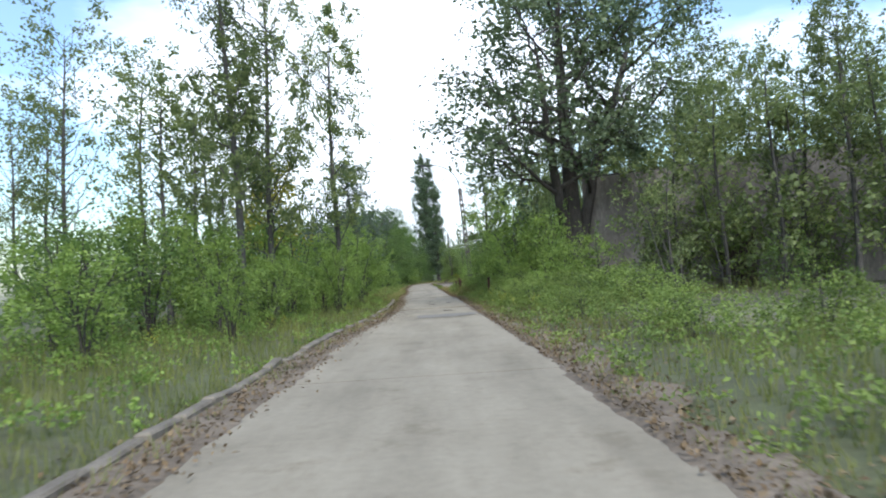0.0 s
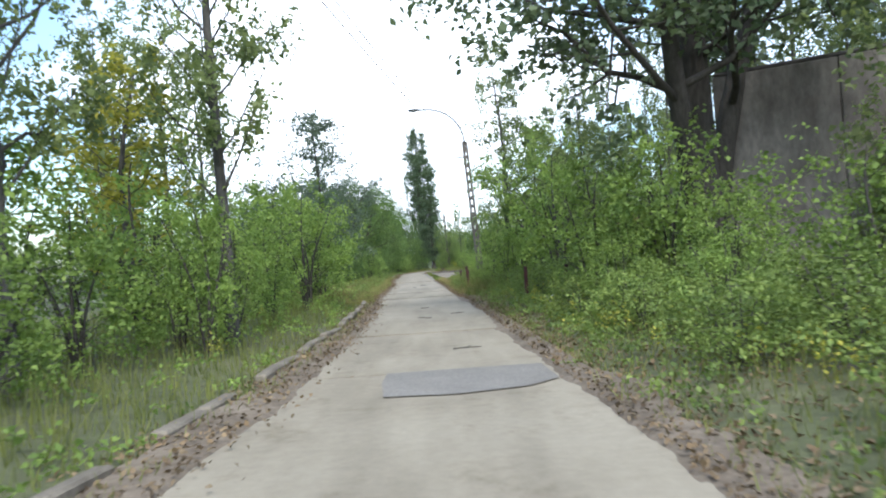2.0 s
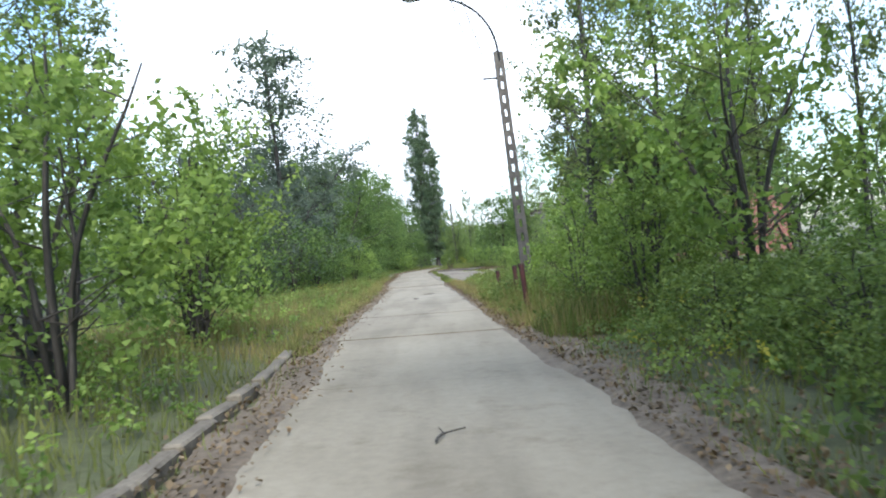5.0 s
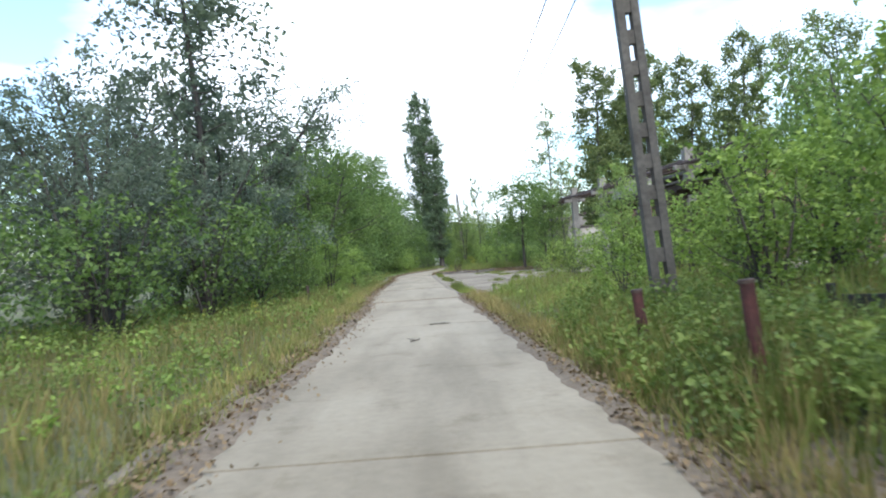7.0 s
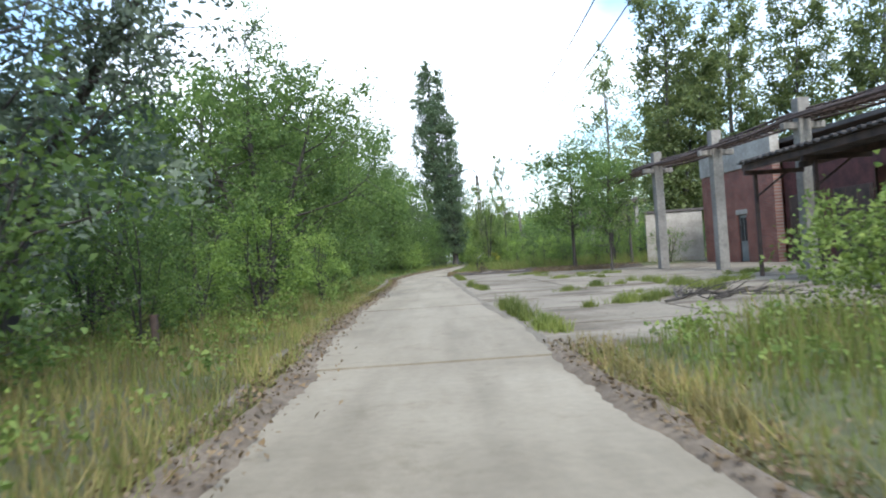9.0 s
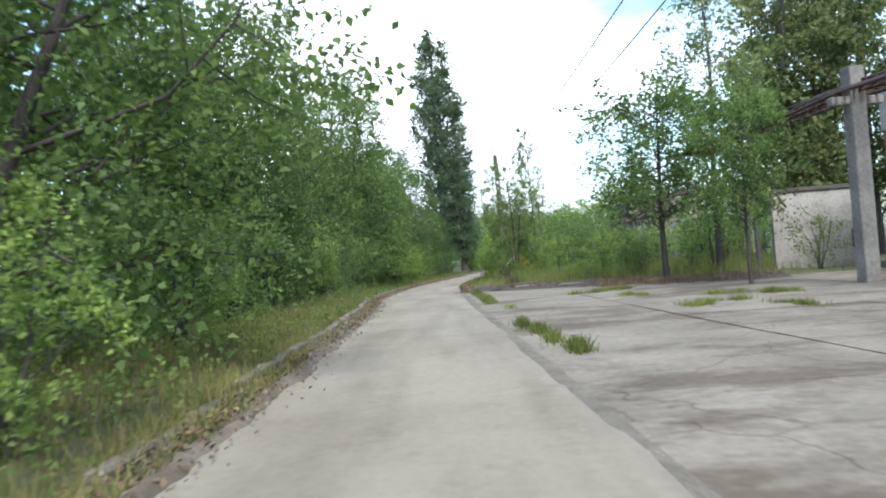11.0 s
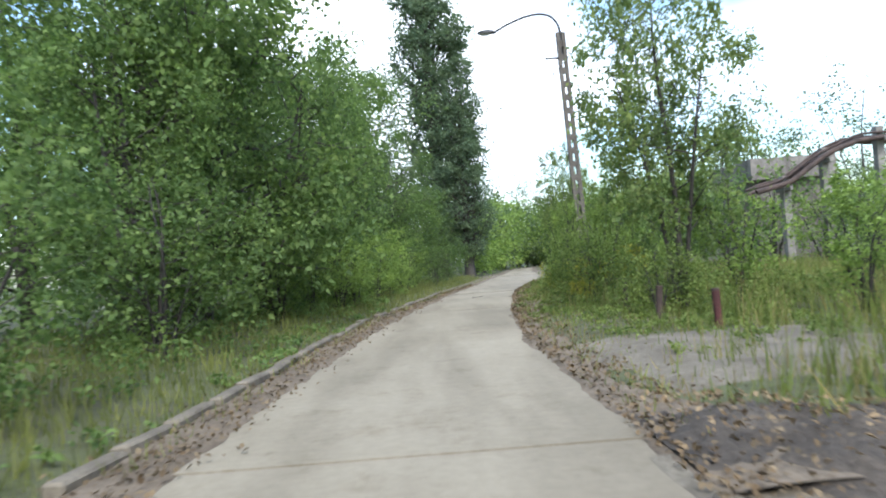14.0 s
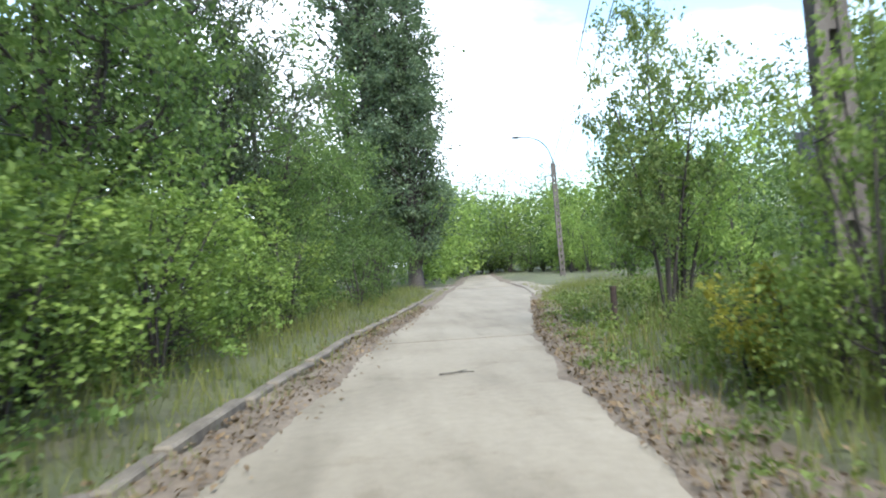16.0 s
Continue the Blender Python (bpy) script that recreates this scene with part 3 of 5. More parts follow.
def set_plant(key, x, y, h, wide=1.0, turn=None):
    """A plant of a kind, of that height, rooted in the ground."""
    spec, h0 = PATTERN[key]
    s = h / h0
    off = max(left_edge(y) - x, x - right_edge(y))
    coarse = 0 if key in ("far", "lombardy0", "lombardy1") else 2 if off > (26 if key == "tallpop" else 9 if key[:4] in ("bush", "shru") else 14) else 1 if off > (2.9 if key[:4] in ("bush", "shru") else 5.8 if key[:4] == "dome" else 4.6) or y > 158 else 0
    m = Matrix.Translation((x, y, float(land(x, y)) - 0.04)) @ Matrix.Rotation(random.uniform(0, 6.28) if turn is None else turn, 4, "Z") @ Matrix.Diagonal((s * wide, s * wide, s, 1))
    if (key, coarse) in BUILT:
        first = BUILT[key, coarse]
        return copy_thing(first, m @ Matrix.Diagonal((1 / first.scale[0], 1 / first.scale[1], 1 / first.scale[2], 1)))
    ob = BUILT[key, coarse] = build_plant(spec, coarse)
    ob.matrix_world = m
    return ob


def oval(rad, lo, hi, p=0.5):
    """A crown outline: widest between its foot and its top."""
    return lambda t: rad * max(0.12, 1 - abs((t - (lo + hi) / 2) / ((hi - lo) / 2 + 0.02)) ** 2.2) ** p


def ragged(rad, seed):
    """A tall column, rounded at its top, with small bulges."""
    return lambda t: rad * (0.88 + 0.12 * math.sin(t * 23 + seed) * math.sin(t * 11 + 2 * seed)) * float(np.interp(t, (0, 0.12, 0.3, 0.6, 0.85, 0.95, 1.0), (0.55, 0.85, 1.0, 0.86, 0.66, 0.5, 0.25)))


def rg(k):
    return np.random.default_rng(k)


ASPEN = "slender young aspen with grey bark and loose grey-green leaves"
for k in range(3):
    r = rg(10 + k)
    pattern(f"aspen{k}", 12.0, plant("aspen_tree", ASPEN, "tree", *grow(r, 12.0, 0.13, (0.22, 0.3, 0.16)[k], oval((1.7, 1.5, 2.0)[k], 0.0, 1.08), (46, 40, 52)[k], 1.1, 3, 13, 0.15, wobble=0.02), 0.15, "aspen", BARK_PALE, r, "roadside aspens"))
for k in range(2):
    r = rg(20 + 5 * k)
    pattern(f"lombardy{k}", 26.0, plant("lombardy_poplar", "very tall columnar dark green poplar standing above the other trees", "tree", *grow(r, 26.0, 0.45, 0.05, ragged((2.8, 3.0)[k], 3 + k), 130, 1.6, 6, 12, 0.26, fork=1, wobble=0.01, spread_stems=0.12, keep=0.8, gaps=0.35), 0.27, "poplar", BARK, r))
r = rg(21)
pattern("dark", 14.5, plant("old_poplar", "large old poplar with a thick forked dark trunk and spreading crown", "tree", *grow(r, 14.5, 0.4, 0.3, oval(4.7, 0.1, 1.08), 48, 0.6, 8, 32, 0.26, fork=2, wobble=0.02, bare=0.3, keep=0.6, gaps=0.8), 0.185, "dark", BARK, r))
for k in range(3):
    r = rg(30 + k)
    skel = grow(r, 9.0, 0.2, 0.07, oval((3.4, 3.0, 3.6)[k], -0.25, 1.06), 60, 0.45, 5, 31, 0.23, fork=2 + k % 2, wobble=0.03, keep=0.8, gaps=0.5)
    pattern(f"dome{k}", 9.0, plant("broadleaf_tree", "dense dark green broadleaf tree with foliage down to the ground", "tree", *skel, 0.142, "dome", BARK, r, "trees along the road"))
    pattern(f"wood{k}", 9.0, plant("broadleaf_tree", "green broadleaf tree standing behind the roadside trees", "tree", skel[0][:40], skel[1][::3], 0.22, "dome", BARK, r, "trees behind the road"))
for k in range(2):
    r = rg(40 + k)
    pattern(f"silver{k}", 6.5, plant("silver_willow", "silvery grey-green willow-like tree with open twiggy crown", "tree", *grow(r, 6.5, 0.14, 0.1, oval((2.8, 2.5)[k], -0.3, 1.05), 48, 0.6, 6, 17, 0.13, fork=3, wobble=0.05), 0.14, "silver", BARK, r, "silver willows", aspect=0.4))
r = rg(45)
pattern("sparse", 12.0, plant("tall_sparse_tree", "tall thin tree with sparse bluish-grey tufts of leaves", "tree", *grow(r, 12.0, 0.14, 0.42, oval(1.9, 0.3, 1.05), 28, 0.5, 5, 17, 0.2, wobble=0.02), 0.16, "silver", BARK, r))
r = rg(46)
pattern("bare", 7.0, plant("half_dead_tree", "half-dead tree with bare crooked twigs and few leaves", "tree", *grow(r, 7.0, 0.16, 0.25, oval(3.0, 0.0, 1.05), 34, 0.5, 9, 2.2, 0.25, fork=2, wobble=0.05), 0.13, "silver", BARK, r))
for k in range(3):
    r = rg(50 + k)
    pattern(f"bush{k}", 3.5, plant("bush", "bright green leafy bush with several thin stems", "bush", *grow(r, 3.5, 0.05, 0.08, oval((1.3, 1.15, 1.45)[k], -0.3, 1.06), 40, 0.7, 4, 8.0, 0.14, fork=4, wobble=0.05), 0.11, "bush", BARK, r, "roadside bushes"))
r = rg(54)
pattern("shrub", 3.0, plant("shrub", "dull green dense roadside shrub", "bush", *grow(r, 3.0, 0.05, 0.06, oval(1.6, -0.3, 1.05), 44, 0.55, 4, 7, 0.16, fork=4, wobble=0.05), 0.115, "dome", BARK, r, "roadside shrubs"))
r = rg(55)
pattern("chestnut", 6.8, plant("round_tree", "small round-crowned tree on a thin dark trunk at the yard's edge", "tree", *grow(r, 6.8, 0.12, 0.3, oval(2.5, 0.1, 1.05), 52, 0.5, 7, 11, 0.15, fork=0, wobble=0.02), 0.14, "dome", BARK, r))
r = rg(56)
pattern("mound", 1.8, plant("bramble_mound", "low mound of bramble with yellowing leaves", "bramble", *grow(r, 1.8, 0.03, 0.05, oval(1.7, -0.5, 1.05), 44, 0.25, 5, 5.5, 0.14, fork=4, wobble=0.06), 0.11, "bramble", BARK, r, "bramble mounds"))
r = rg(57)
pattern("yellowing", 6.5, plant("young_poplar", "young poplar with yellowing leaves on thin stems", "tree", *grow(r, 6.5, 0.09, 0.26, oval(1.9, 0.05, 1.05), 46, 0.6, 6, 12, 0.17, fork=2, wobble=0.03), 0.14, "young", BARK, r))
r = rg(58)
pattern("far", 10.0, plant("distant_tree", "distant green tree in the wood beyond the bend, haze put into its leaf colour", "tree", *grow(r, 10.0, 0.1, 0.02, oval(3.3, -0.7, 1.06), 28, 0.5, 2, 9, 0.36, fork=2, wobble=0.03, keep=0.9), 0.36, "far", BARK, r, "distant wood"))
r = rg(59)
pattern("tallpop", 17.0, plant("tall_poplar", "tall light green poplar behind the old brick building", "tree", *grow(r, 17.0, 0.2, 0.12, oval(2.0, -0.1, 1.06), 68, 1.1, 4, 30, 0.24, fork=1, wobble=0.015, keep=0.8, gaps=0.35), 0.22, "aspen", BARK_PALE, r, "poplars behind the building"))
r = rg(60)
pattern("yellowbush", 1.1, plant("yellow_bush", "small bush with bright yellow leaves", "bush", *grow(r, 1.1, 0.02, 0.1, oval(0.5, -0.3, 1.05), 22, 0.6, 3, 7, 0.09, fork=3, wobble=0.05), 0.09, "yellow", BARK, r))

r = rg(62)
pattern("hedge", 6.0, plant("hedge_tree", "bright green young tree in the thicket at the bend", "tree", *grow(r, 6.0, 0.08, 0.02, oval(2.3, -0.6, 1.06), 34, 0.6, 4, 10, 0.28, fork=3, wobble=0.04, keep=0.8), 0.24, "bush", BARK, r, "thicket at the bend"))
r = rg(64)
pattern("sapling", 6.0, plant("sapling", "young aspen with dull green leaves from the ground up", "tree", *grow(r, 6.0, 0.06, 0.06, oval(1.25, -0.4, 1.06), 40, 0.9, 4, 6, 0.15, fork=1, wobble=0.03, gaps=0.8), 0.13, "aspen", BARK_PALE, r, "saplings before the concrete building"))
r = rg(63)
pattern("leaning", 7.4, plant("leaning_willow", "old willow with a dark crooked limb leaning towards the road", "tree", *grow(r, 7.4, 0.2, 0.42, oval(1.7, 0.2, 1.2), 40, 0.35, 9, 9, 0.14, wobble=0.045, lean=(0.52, -0.05)), 0.14, "silver", BARK, r, aspect=0.4))
r = rg(61)
pattern("yellowtree", 6.0, plant("yellow_aspen", "thin young aspen with yellow-green autumn-like leaves", "tree", *grow(r, 6.0, 0.07, 0.2, oval(0.95, -0.1, 1.05), 34, 0.9, 3, 11, 0.14, wobble=0.03), 0.12, "yellow", BARK_PALE, r))

PLANTS = """
aspen0 -3.6 30 11.6 .8; aspen1 -5.5 22 12 .9; aspen2 -5.4 26 12.8 .8; aspen2 -21.3 45 17; aspen0 -17.8 48 16; aspen1 -21.7 40 11; aspen2 -13.7 57 14.5
aspen1 -15.5 54 14; aspen0 -12.6 60 13; aspen0 -13.4 50 10.5; aspen1 -26 52 15; aspen2 -11 16 9; aspen1 -28 38 13
aspen2 6 48.5 7.7 .55; aspen0 7 49.5 9.6 .6; aspen1 7.6 46.5 8.6 .55; aspen2 8.4 44 8.6 .5; aspen0 3.7 51.2 10.5 .9; aspen1 9.6 45.5 9.4 .55; bush1 4.9 58.4 2.9; bush2 6.2 62 3.0; aspen0 15.9 48 15
aspen1 18.3 46 12.5; aspen2 19.5 44 12.8; aspen0 18.5 33 11.7; aspen2 13 49 11; aspen1 24 42 12; yellowing 4.7 49.2 6.4; aspen1 13.5 40 9; aspen2 21 38 10
dark 6.2 33 14.5 1.0; aspen1 11.8 33.2 8 .7; sapling 9.0 27.6 6.2; sapling 8.0 25.4 4.4; sapling 10.3 26.6 7 1.1; sapling 11.6 25 7.4 1.1; sapling 13.1 26.4 7.5 1.2; sapling 14.6 24 7.6 1.2; aspen1 13.6 24.2 9 .9; aspen2 15.8 22.4 9; bush1 10.8 27.2 2.4; bush0 12.6 25.6 2.8; aspen0 12.6 35.4 9; aspen1 9.6 37.4 9.5; aspen0 14 32.4 9.5 .8; aspen2 16.4 33 9; aspen1 18.6 31 9; bush0 10.4 33.6 2.2; bush2 13.4 33.4 2.6; bush2 4.9 31.4 3.5 .9; bush2 7.4 38.4 2.6; dome2 -7.7 104.2 9.6 .85; dome1 -9.9 105.6 10.6 .8; aspen0 -9.5 116.5 5.4 .8; yellowtree -7.0 34.5 6.3 1.3; yellowtree -8.2 36 4.5; shrub 12.8 108.6 2; sparse -7.2 69.6 12
lombardy0 -0.8 170 27.2 1.12; lombardy1 1.2 167 16 1.2
silver0 -12.3 66 5.9; silver1 -9.4 66 6.6; silver0 -7.4 62 4.4; silver1 -7.4 72.6 7.1 .85; silver0 -7.9 64.5 5.4; silver1 -7 68.5 5; silver0 -9.6 73 7.4
silver1 -15 70 6; shrub -20 66 3.4; shrub -24 60 3.6; shrub -22 70 3.4; shrub -26 68 4; shrub -19 74 3.2; shrub -14 75 3; silver0 -18 62 5; silver0 -10.2 75.4 9.4; bare -10.5 69 6.5
bush0 -5.3 40 3.1; bush1 -5.4 43 4.4; bush2 -3.9 40.5 3.8; bush0 -4.2 46 3.8 .9; bush1 -7.5 20 3.4; bush2 -5.5 31 3.6; bush0 -7.4 15 2.4
bush1 -4.6 47 3.4; bush2 -3.8 34.5 2.4 .8; bush0 -5.8 26.5 3.4; bush1 -5.6 20 2.8; bush2 -7 36 2.8; bush0 -8.5 28 3.4; shrub -9.6 22 3; shrub -11 40 2.6
shrub -10.5 47 2.4; shrub -13 30 3; shrub -16 22 3.6; shrub -18 36 3.2; shrub -22 30 4; shrub -12 18 3; shrub -8 10 2.6; shrub -12 6 3.4; bush2 -6.4 10 2.2; bush0 -4.4 16.5 1.7; bush2 -4.6 24 2; bush1 -6.8 23.5 2.8; shrub -7.8 17.5 2.8; aspen0 -8.6 25 8; aspen1 -9.5 31 9; bush0 -4.2 29 2.2; bush1 -3.6 28.5 2.5 .8; bush2 -3.7 30.6 2.2 .8; bush1 -4.6 21.4 2; bush2 -5 27 2.4; shrub -10 27 3;  bush1 -6 13 2
shrub -7.4 58 2.4; shrub -6.6 61 2.8; shrub -6.2 66 3.1; shrub -9.6 57 2.8; shrub -13 60 3.2; shrub -17 58 3.4; shrub -5.9 70.5 2.8
shrub -5.6 75 2.1 .8; bush1 -4.9 80 2.6; bush0 -4.5 86 2.2 .8; shrub -6.9 82 2.8; shrub -8.2 79 3.2; bush2 -5.6 77.5 1.9
dome0 -6.9 89 8.5 .95; wood1 -10 94 8.9; wood1 -11.4 87 7.2; dome2 -9.6 101.5 8.4; wood0 -10 112 4.2; dome1 -7.3 126.5 12 .94
dark -5.4 146.5 10.5 .8; bush1 -6.9 112.9 3.7 .8; bush2 -6.4 112.3 2.9 .8; bush0 -7.5 113.2 3.1 .8; bush0 -6.2 111.9 1.8; bush2 -7.9 111.2 2.2; dome2 -10.6 121 4.2 .9; shrub -13 124 3.4; shrub -16 120 3.6; shrub -19 128 4; shrub -12 115 3; shrub -16 112 3.2; shrub -22 120 4; dome1 -7.8 124 7.2 .8; dome0 -7.2 133 9.4 .85; dome2 -6.4 140 9.6 .8
dome1 -9.6 149 10 .8; dome2 -4.6 151.5 8.2 .75; dome0 -3.2 156 6.6 .8; wood0 -14 100 6.5; wood2 -14 108 4.6; wood1 -14 118 5.6; wood0 -13 130 10
wood2 -12 140 11; wood1 -16 90 8; wood0 -19 98 8; wood2 -20 112 6; wood1 -19 125 9; wood0 -18 140 10; wood2 -11 152 10; dome1 -7 161 9
dome0 -4.2 163 7; shrub -6.2 98 2.6; shrub -6.4 103 2.8; bush2 -5.6 93 2.3; shrub -6.4 116 2.8; shrub -6.2 121 3; shrub -5.7 128 2.6; shrub -5 133.6 2.2
bush2 -4.1 138.3 2.5 1.15; bush1 -3.9 136.6 2.2 1.2; bush2 -3.0 143.4 2.3 1.2; bush0 -4.6 140.4 3 1.2; bush1 -4.4 133.6 2.3 1.2; bush2 -5.2 132.2 2.6 1.2; bush0 -4.5 130.9 1.9 1.2; bush1 -6.4 139 3.4 1.2; bush0 -5.5 137.3 2.7 1.15; bush1 -3.6 141.5 2.2 1.1; bush0 -4.9 135.4 2.4 1.1; bush2 -6 134.3 2.6; shrub -2.9 146 2.2; shrub -1.6 150 2.2; shrub -0.9 155 2.4; bush0 -5.3 130.5 2
bush2 5.1 45.6 5.2; bush2 4.3 50 3.2 .8; bush0 5.6 42.4 1.6 1.2; bush1 5.6 37.5 1.3 1.3; bush0 3.6 32.5 3.2; bush1 3.0 44.5 2.2; bush0 2.7 48.2 2.4 .8
bush2 5.6 25.5 2.4; yellowing 9.4 31 3.6 .8; yellowing 11.4 30 5.0 .6; aspen2 16.5 30 7; aspen1 12.8 27.5 5.2 .8; bush2 3.8 26 1.5; bush0 4.9 28.2 2.1; bush1 3.3 29.6 1.5; bush2 5.6 30.6 2.5; bush0 4.3 31.6 2.2; mound 3.1 24 .9; mound 3.4 20.4 .7 1.1; mound 4.6 24.6 1.1 1.2; mound 6 26.4 1.2 1.2; mound 4.2 28.6 1 1.2; mound 5.2 30.2 1.2 1.1; mound 4.6 34 1.1 1.2; mound 5.4 38.6 1.2 1.2; mound 4.4 41.2 1.1 1.2; mound 3.2 37.8 .8; mound 5.8 43.6 1.2 1.2; mound 3.9 44 .9 1.1; mound 3.4 18 .7; mound 4 12 .8 1.1; mound 5.4 10.6 .9; mound 4.3 22.2 1; mound 5.6 20.6 1.1 1.2; mound 3.2 27.6 .9; mound 2.9 31 .8; mound 3.3 34.4 .8; mound 3.4 39.5 1 1.1; mound 4 36.6 1.1; mound 3 41.6 .9; mound 3.3 46 .9; mound 2.6 50.6 .8; aspen0 20 26 9; yellowing 16.5 25 6; aspen0 14 38 11; shrub 9 28.5 1.6; shrub 11.3 24.5 1.5; shrub 14 27 2.2; shrub 18 22 2.8; shrub 20 28 3.4; shrub 13 18 1.4; bush1 7 40.4 2 1.2; bush1 12 34.4 1.8
bush1 8.4 42 2.6 1.2; bush0 9.8 46 3.4; shrub 10.5 55 3.6; shrub 12.5 53 4.4; bush1 6.6 60 2.8; shrub 11 62 4; shrub 15 58 4.6; bush0 3.1 60.5 1.6; bush1 7.3 57.6 4.4; bush2 8.7 58.8 4.6; wood1 12.5 70 6.6
bush0 6.4 63 2.3; bush1 8 62.3 3.4; bush2 9.4 66 3.2; shrub 12 68 3.2; mound 4.3 71.8 1.5 .9; mound 6 72.3 1.8; mound 7.6 73 1.7; yellowing 6 71.4 3.6 .8; bush2 7.3 70.6 3; bush0 7.5 69.5 2.2; bush1 9.6 70.5 2.8
tallpop 15.5 116 17; tallpop 21.6 120 18; tallpop 23.2 113 16; tallpop 25 106 16; tallpop 28 98 15; tallpop 19 124 15; tallpop 31 110 17
aspen2 10 111 12; chestnut 7.2 109.0 6.9 1.15; chestnut 8.2 103.6 5.6 .8; aspen0 10.5 108.5 7.5
mound 2.3 122.6 1.2 .8; bush1 6.4 116.5 2.2; bush0 9 111.5 1.6; bush2 11 110.6 1.8; shrub 7.6 114.4 1.6 .9; bush1 4.9 120.5 2.2; mound 5.4 114.6 .9; bush2 4.6 124.5 2.6; shrub 10.4 113 2.5; bush0 8.2 119 2.2; shrub 7.4 121 2.2; bush1 12.4 117 2.4; shrub 14 112 2.6
yellowing 2.9 123.2 6.1 .78; aspen1 5.2 132.5 9.2 .7; mound 2.2 127.8 1.7 .75; bush1 3.2 130.2 2.8 .7; bush2 2.4 131.9 3.0 .6; bush0 4.4 131.6 2.9 .8; yellowing 3.9 139.6 5.0 .75; bush2 4.6 140.6 4.2 .7; mound 2.5 134.4 .9 .6;  yellowing 4.8 134.6 4.2 .7; mound 2.4 132.6 1.1 .7
bush2 8 124 1.9; bush0 12 130 2.3 1.4; bush1 14 133 2.6 1.4; bush2 16 131 2.4 1.4; bush0 18.4 136 2.9 1.4; bush1 13 137 2.8 1.3; bush2 10.4 126 2 1.3; bush0 15.6 126 2.2 1.4; bush1 21 133 2.8 1.4; bush2 9 119.6 1.5 1.2; aspen1 14.4 150 7.6 .7; bush1 10 128 2; shrub 12 132 2.6; bush0 15 128 2.6; shrub 18 134 3; bush2 16.5 140 3.4; shrub 11.5 142 3.4; shrub 20 126 3.4
bush0 20 141 3.4; shrub 24 134 4; bush1 22 148 4.4; shrub 9 142 3.4; shrub 9.5 150 4; shrub 13 158 5; aspen0 18 156 8; shrub 17 150 5; bush2 6.9 143 2.6
yellowbush 2.1 133.2 .95; yellowbush 2.4 130.2 1.0 1.1; yellowbush 3.6 131.2 1.3 1.4; yellowbush 1.75 126.6 .6; far 21 172 11.5; far 25 170 12; far 33 168 13; far 28 176 12; shrub 12.5 166 3.6; shrub 16 170 4; bush1 14.6 181 3.6; bush0 18 186 4
""".replace("\n", ";")
for row in PLANTS.split(";"):
    if row.strip():
        key, x, y, h, *w = row.split()
        set_plant(key, float(x), float(y), float(h), wide=(float(w[0]) if w else 1.0) * random.uniform(0.92, 1.1))
set_plant("leaning", -8.4, 76.0, 7.6, 1.0, 0.0)
for x, y, h in ((1.6, 173, 5.4), (2.4, 179, 6.2), (3.6, 186, 6.6), (5.2, 194, 7.4), (7.4, 203, 8), (10.6, 216, 9), (13.6, 219, 8.6), (16.6, 214, 8.4), (19.4, 208, 9), (18.2, 199, 7.6), (16.6, 192, 6.4), (22.5, 200, 9), (21, 190, 8.2), (25, 192, 9), (14.6, 186, 4.6), (28, 196, 9.5), (23.6, 183, 7), (13.4, 206, 7), (4.6, 206, 9), (30, 186, 8), (-0.5, 178, 6)):
    set_plant("hedge", x, y, h, random.uniform(0.95, 1.2))
for k in range(26):
    set_plant("shrub", 11.4 + 0.9 * k, 196 + 0.9 * (k % 5) - 0.4 * k + random.uniform(-1.5, 1.5) + (16 if k < 3 else 0), random.uniform(2.6, 4.4), random.uniform(1.0, 1.4))
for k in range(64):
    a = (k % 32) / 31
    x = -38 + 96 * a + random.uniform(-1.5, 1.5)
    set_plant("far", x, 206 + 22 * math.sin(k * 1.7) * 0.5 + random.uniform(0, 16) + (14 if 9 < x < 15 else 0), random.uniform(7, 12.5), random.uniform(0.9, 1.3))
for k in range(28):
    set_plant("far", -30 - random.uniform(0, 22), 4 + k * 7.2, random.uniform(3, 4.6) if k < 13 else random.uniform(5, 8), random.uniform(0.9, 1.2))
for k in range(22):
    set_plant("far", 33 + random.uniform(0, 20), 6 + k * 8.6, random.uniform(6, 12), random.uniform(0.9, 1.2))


# ---- grass and low growth ----
def off_road(x, y, gap=0.0):
    return (x < left_edge(y) - 0.55 - gap) | (x > right_edge(y) + 0.2 + gap)


def in_yard(x, y):
    return (y > YARD[0] + 0.3 * wave(x, y, 2)) & (y < yard_end(x) + 0.4 * wave(x, y, 2)) & (x > right_edge(y)) & (x < YARD[2])


def blades(name, label, x, y, h, material, rng, width=0.008, lean=0.35):
    n = len(x)
    z = land(x, y) - 0.02
    a, b = rng.uniform(0, 6.283, n), rng.uniform(0, 6.283, n)
    w = width * rng.uniform(0.7, 1.5, n)
    l = np.abs(rng.normal(0, lean, n)) * h
    p = np.stack([x, y, z], 1)
    side = np.stack([np.cos(a), np.sin(a), np.zeros(n)], 1) * w[:, None]
    tip = p + np.stack([np.cos(b) * l, np.sin(b) * l, h], 1)
    V = np.stack([p - side, p + side, tip + side * 0.25, tip - side * 0.25], 1).reshape(-1, 3)
    ob = link_mesh(name, array_mesh(name, V, np.arange(n * 4).reshape(-1, 4)), LEAF[material])
    return tagged(ob, label, "grass", kind="stuff")


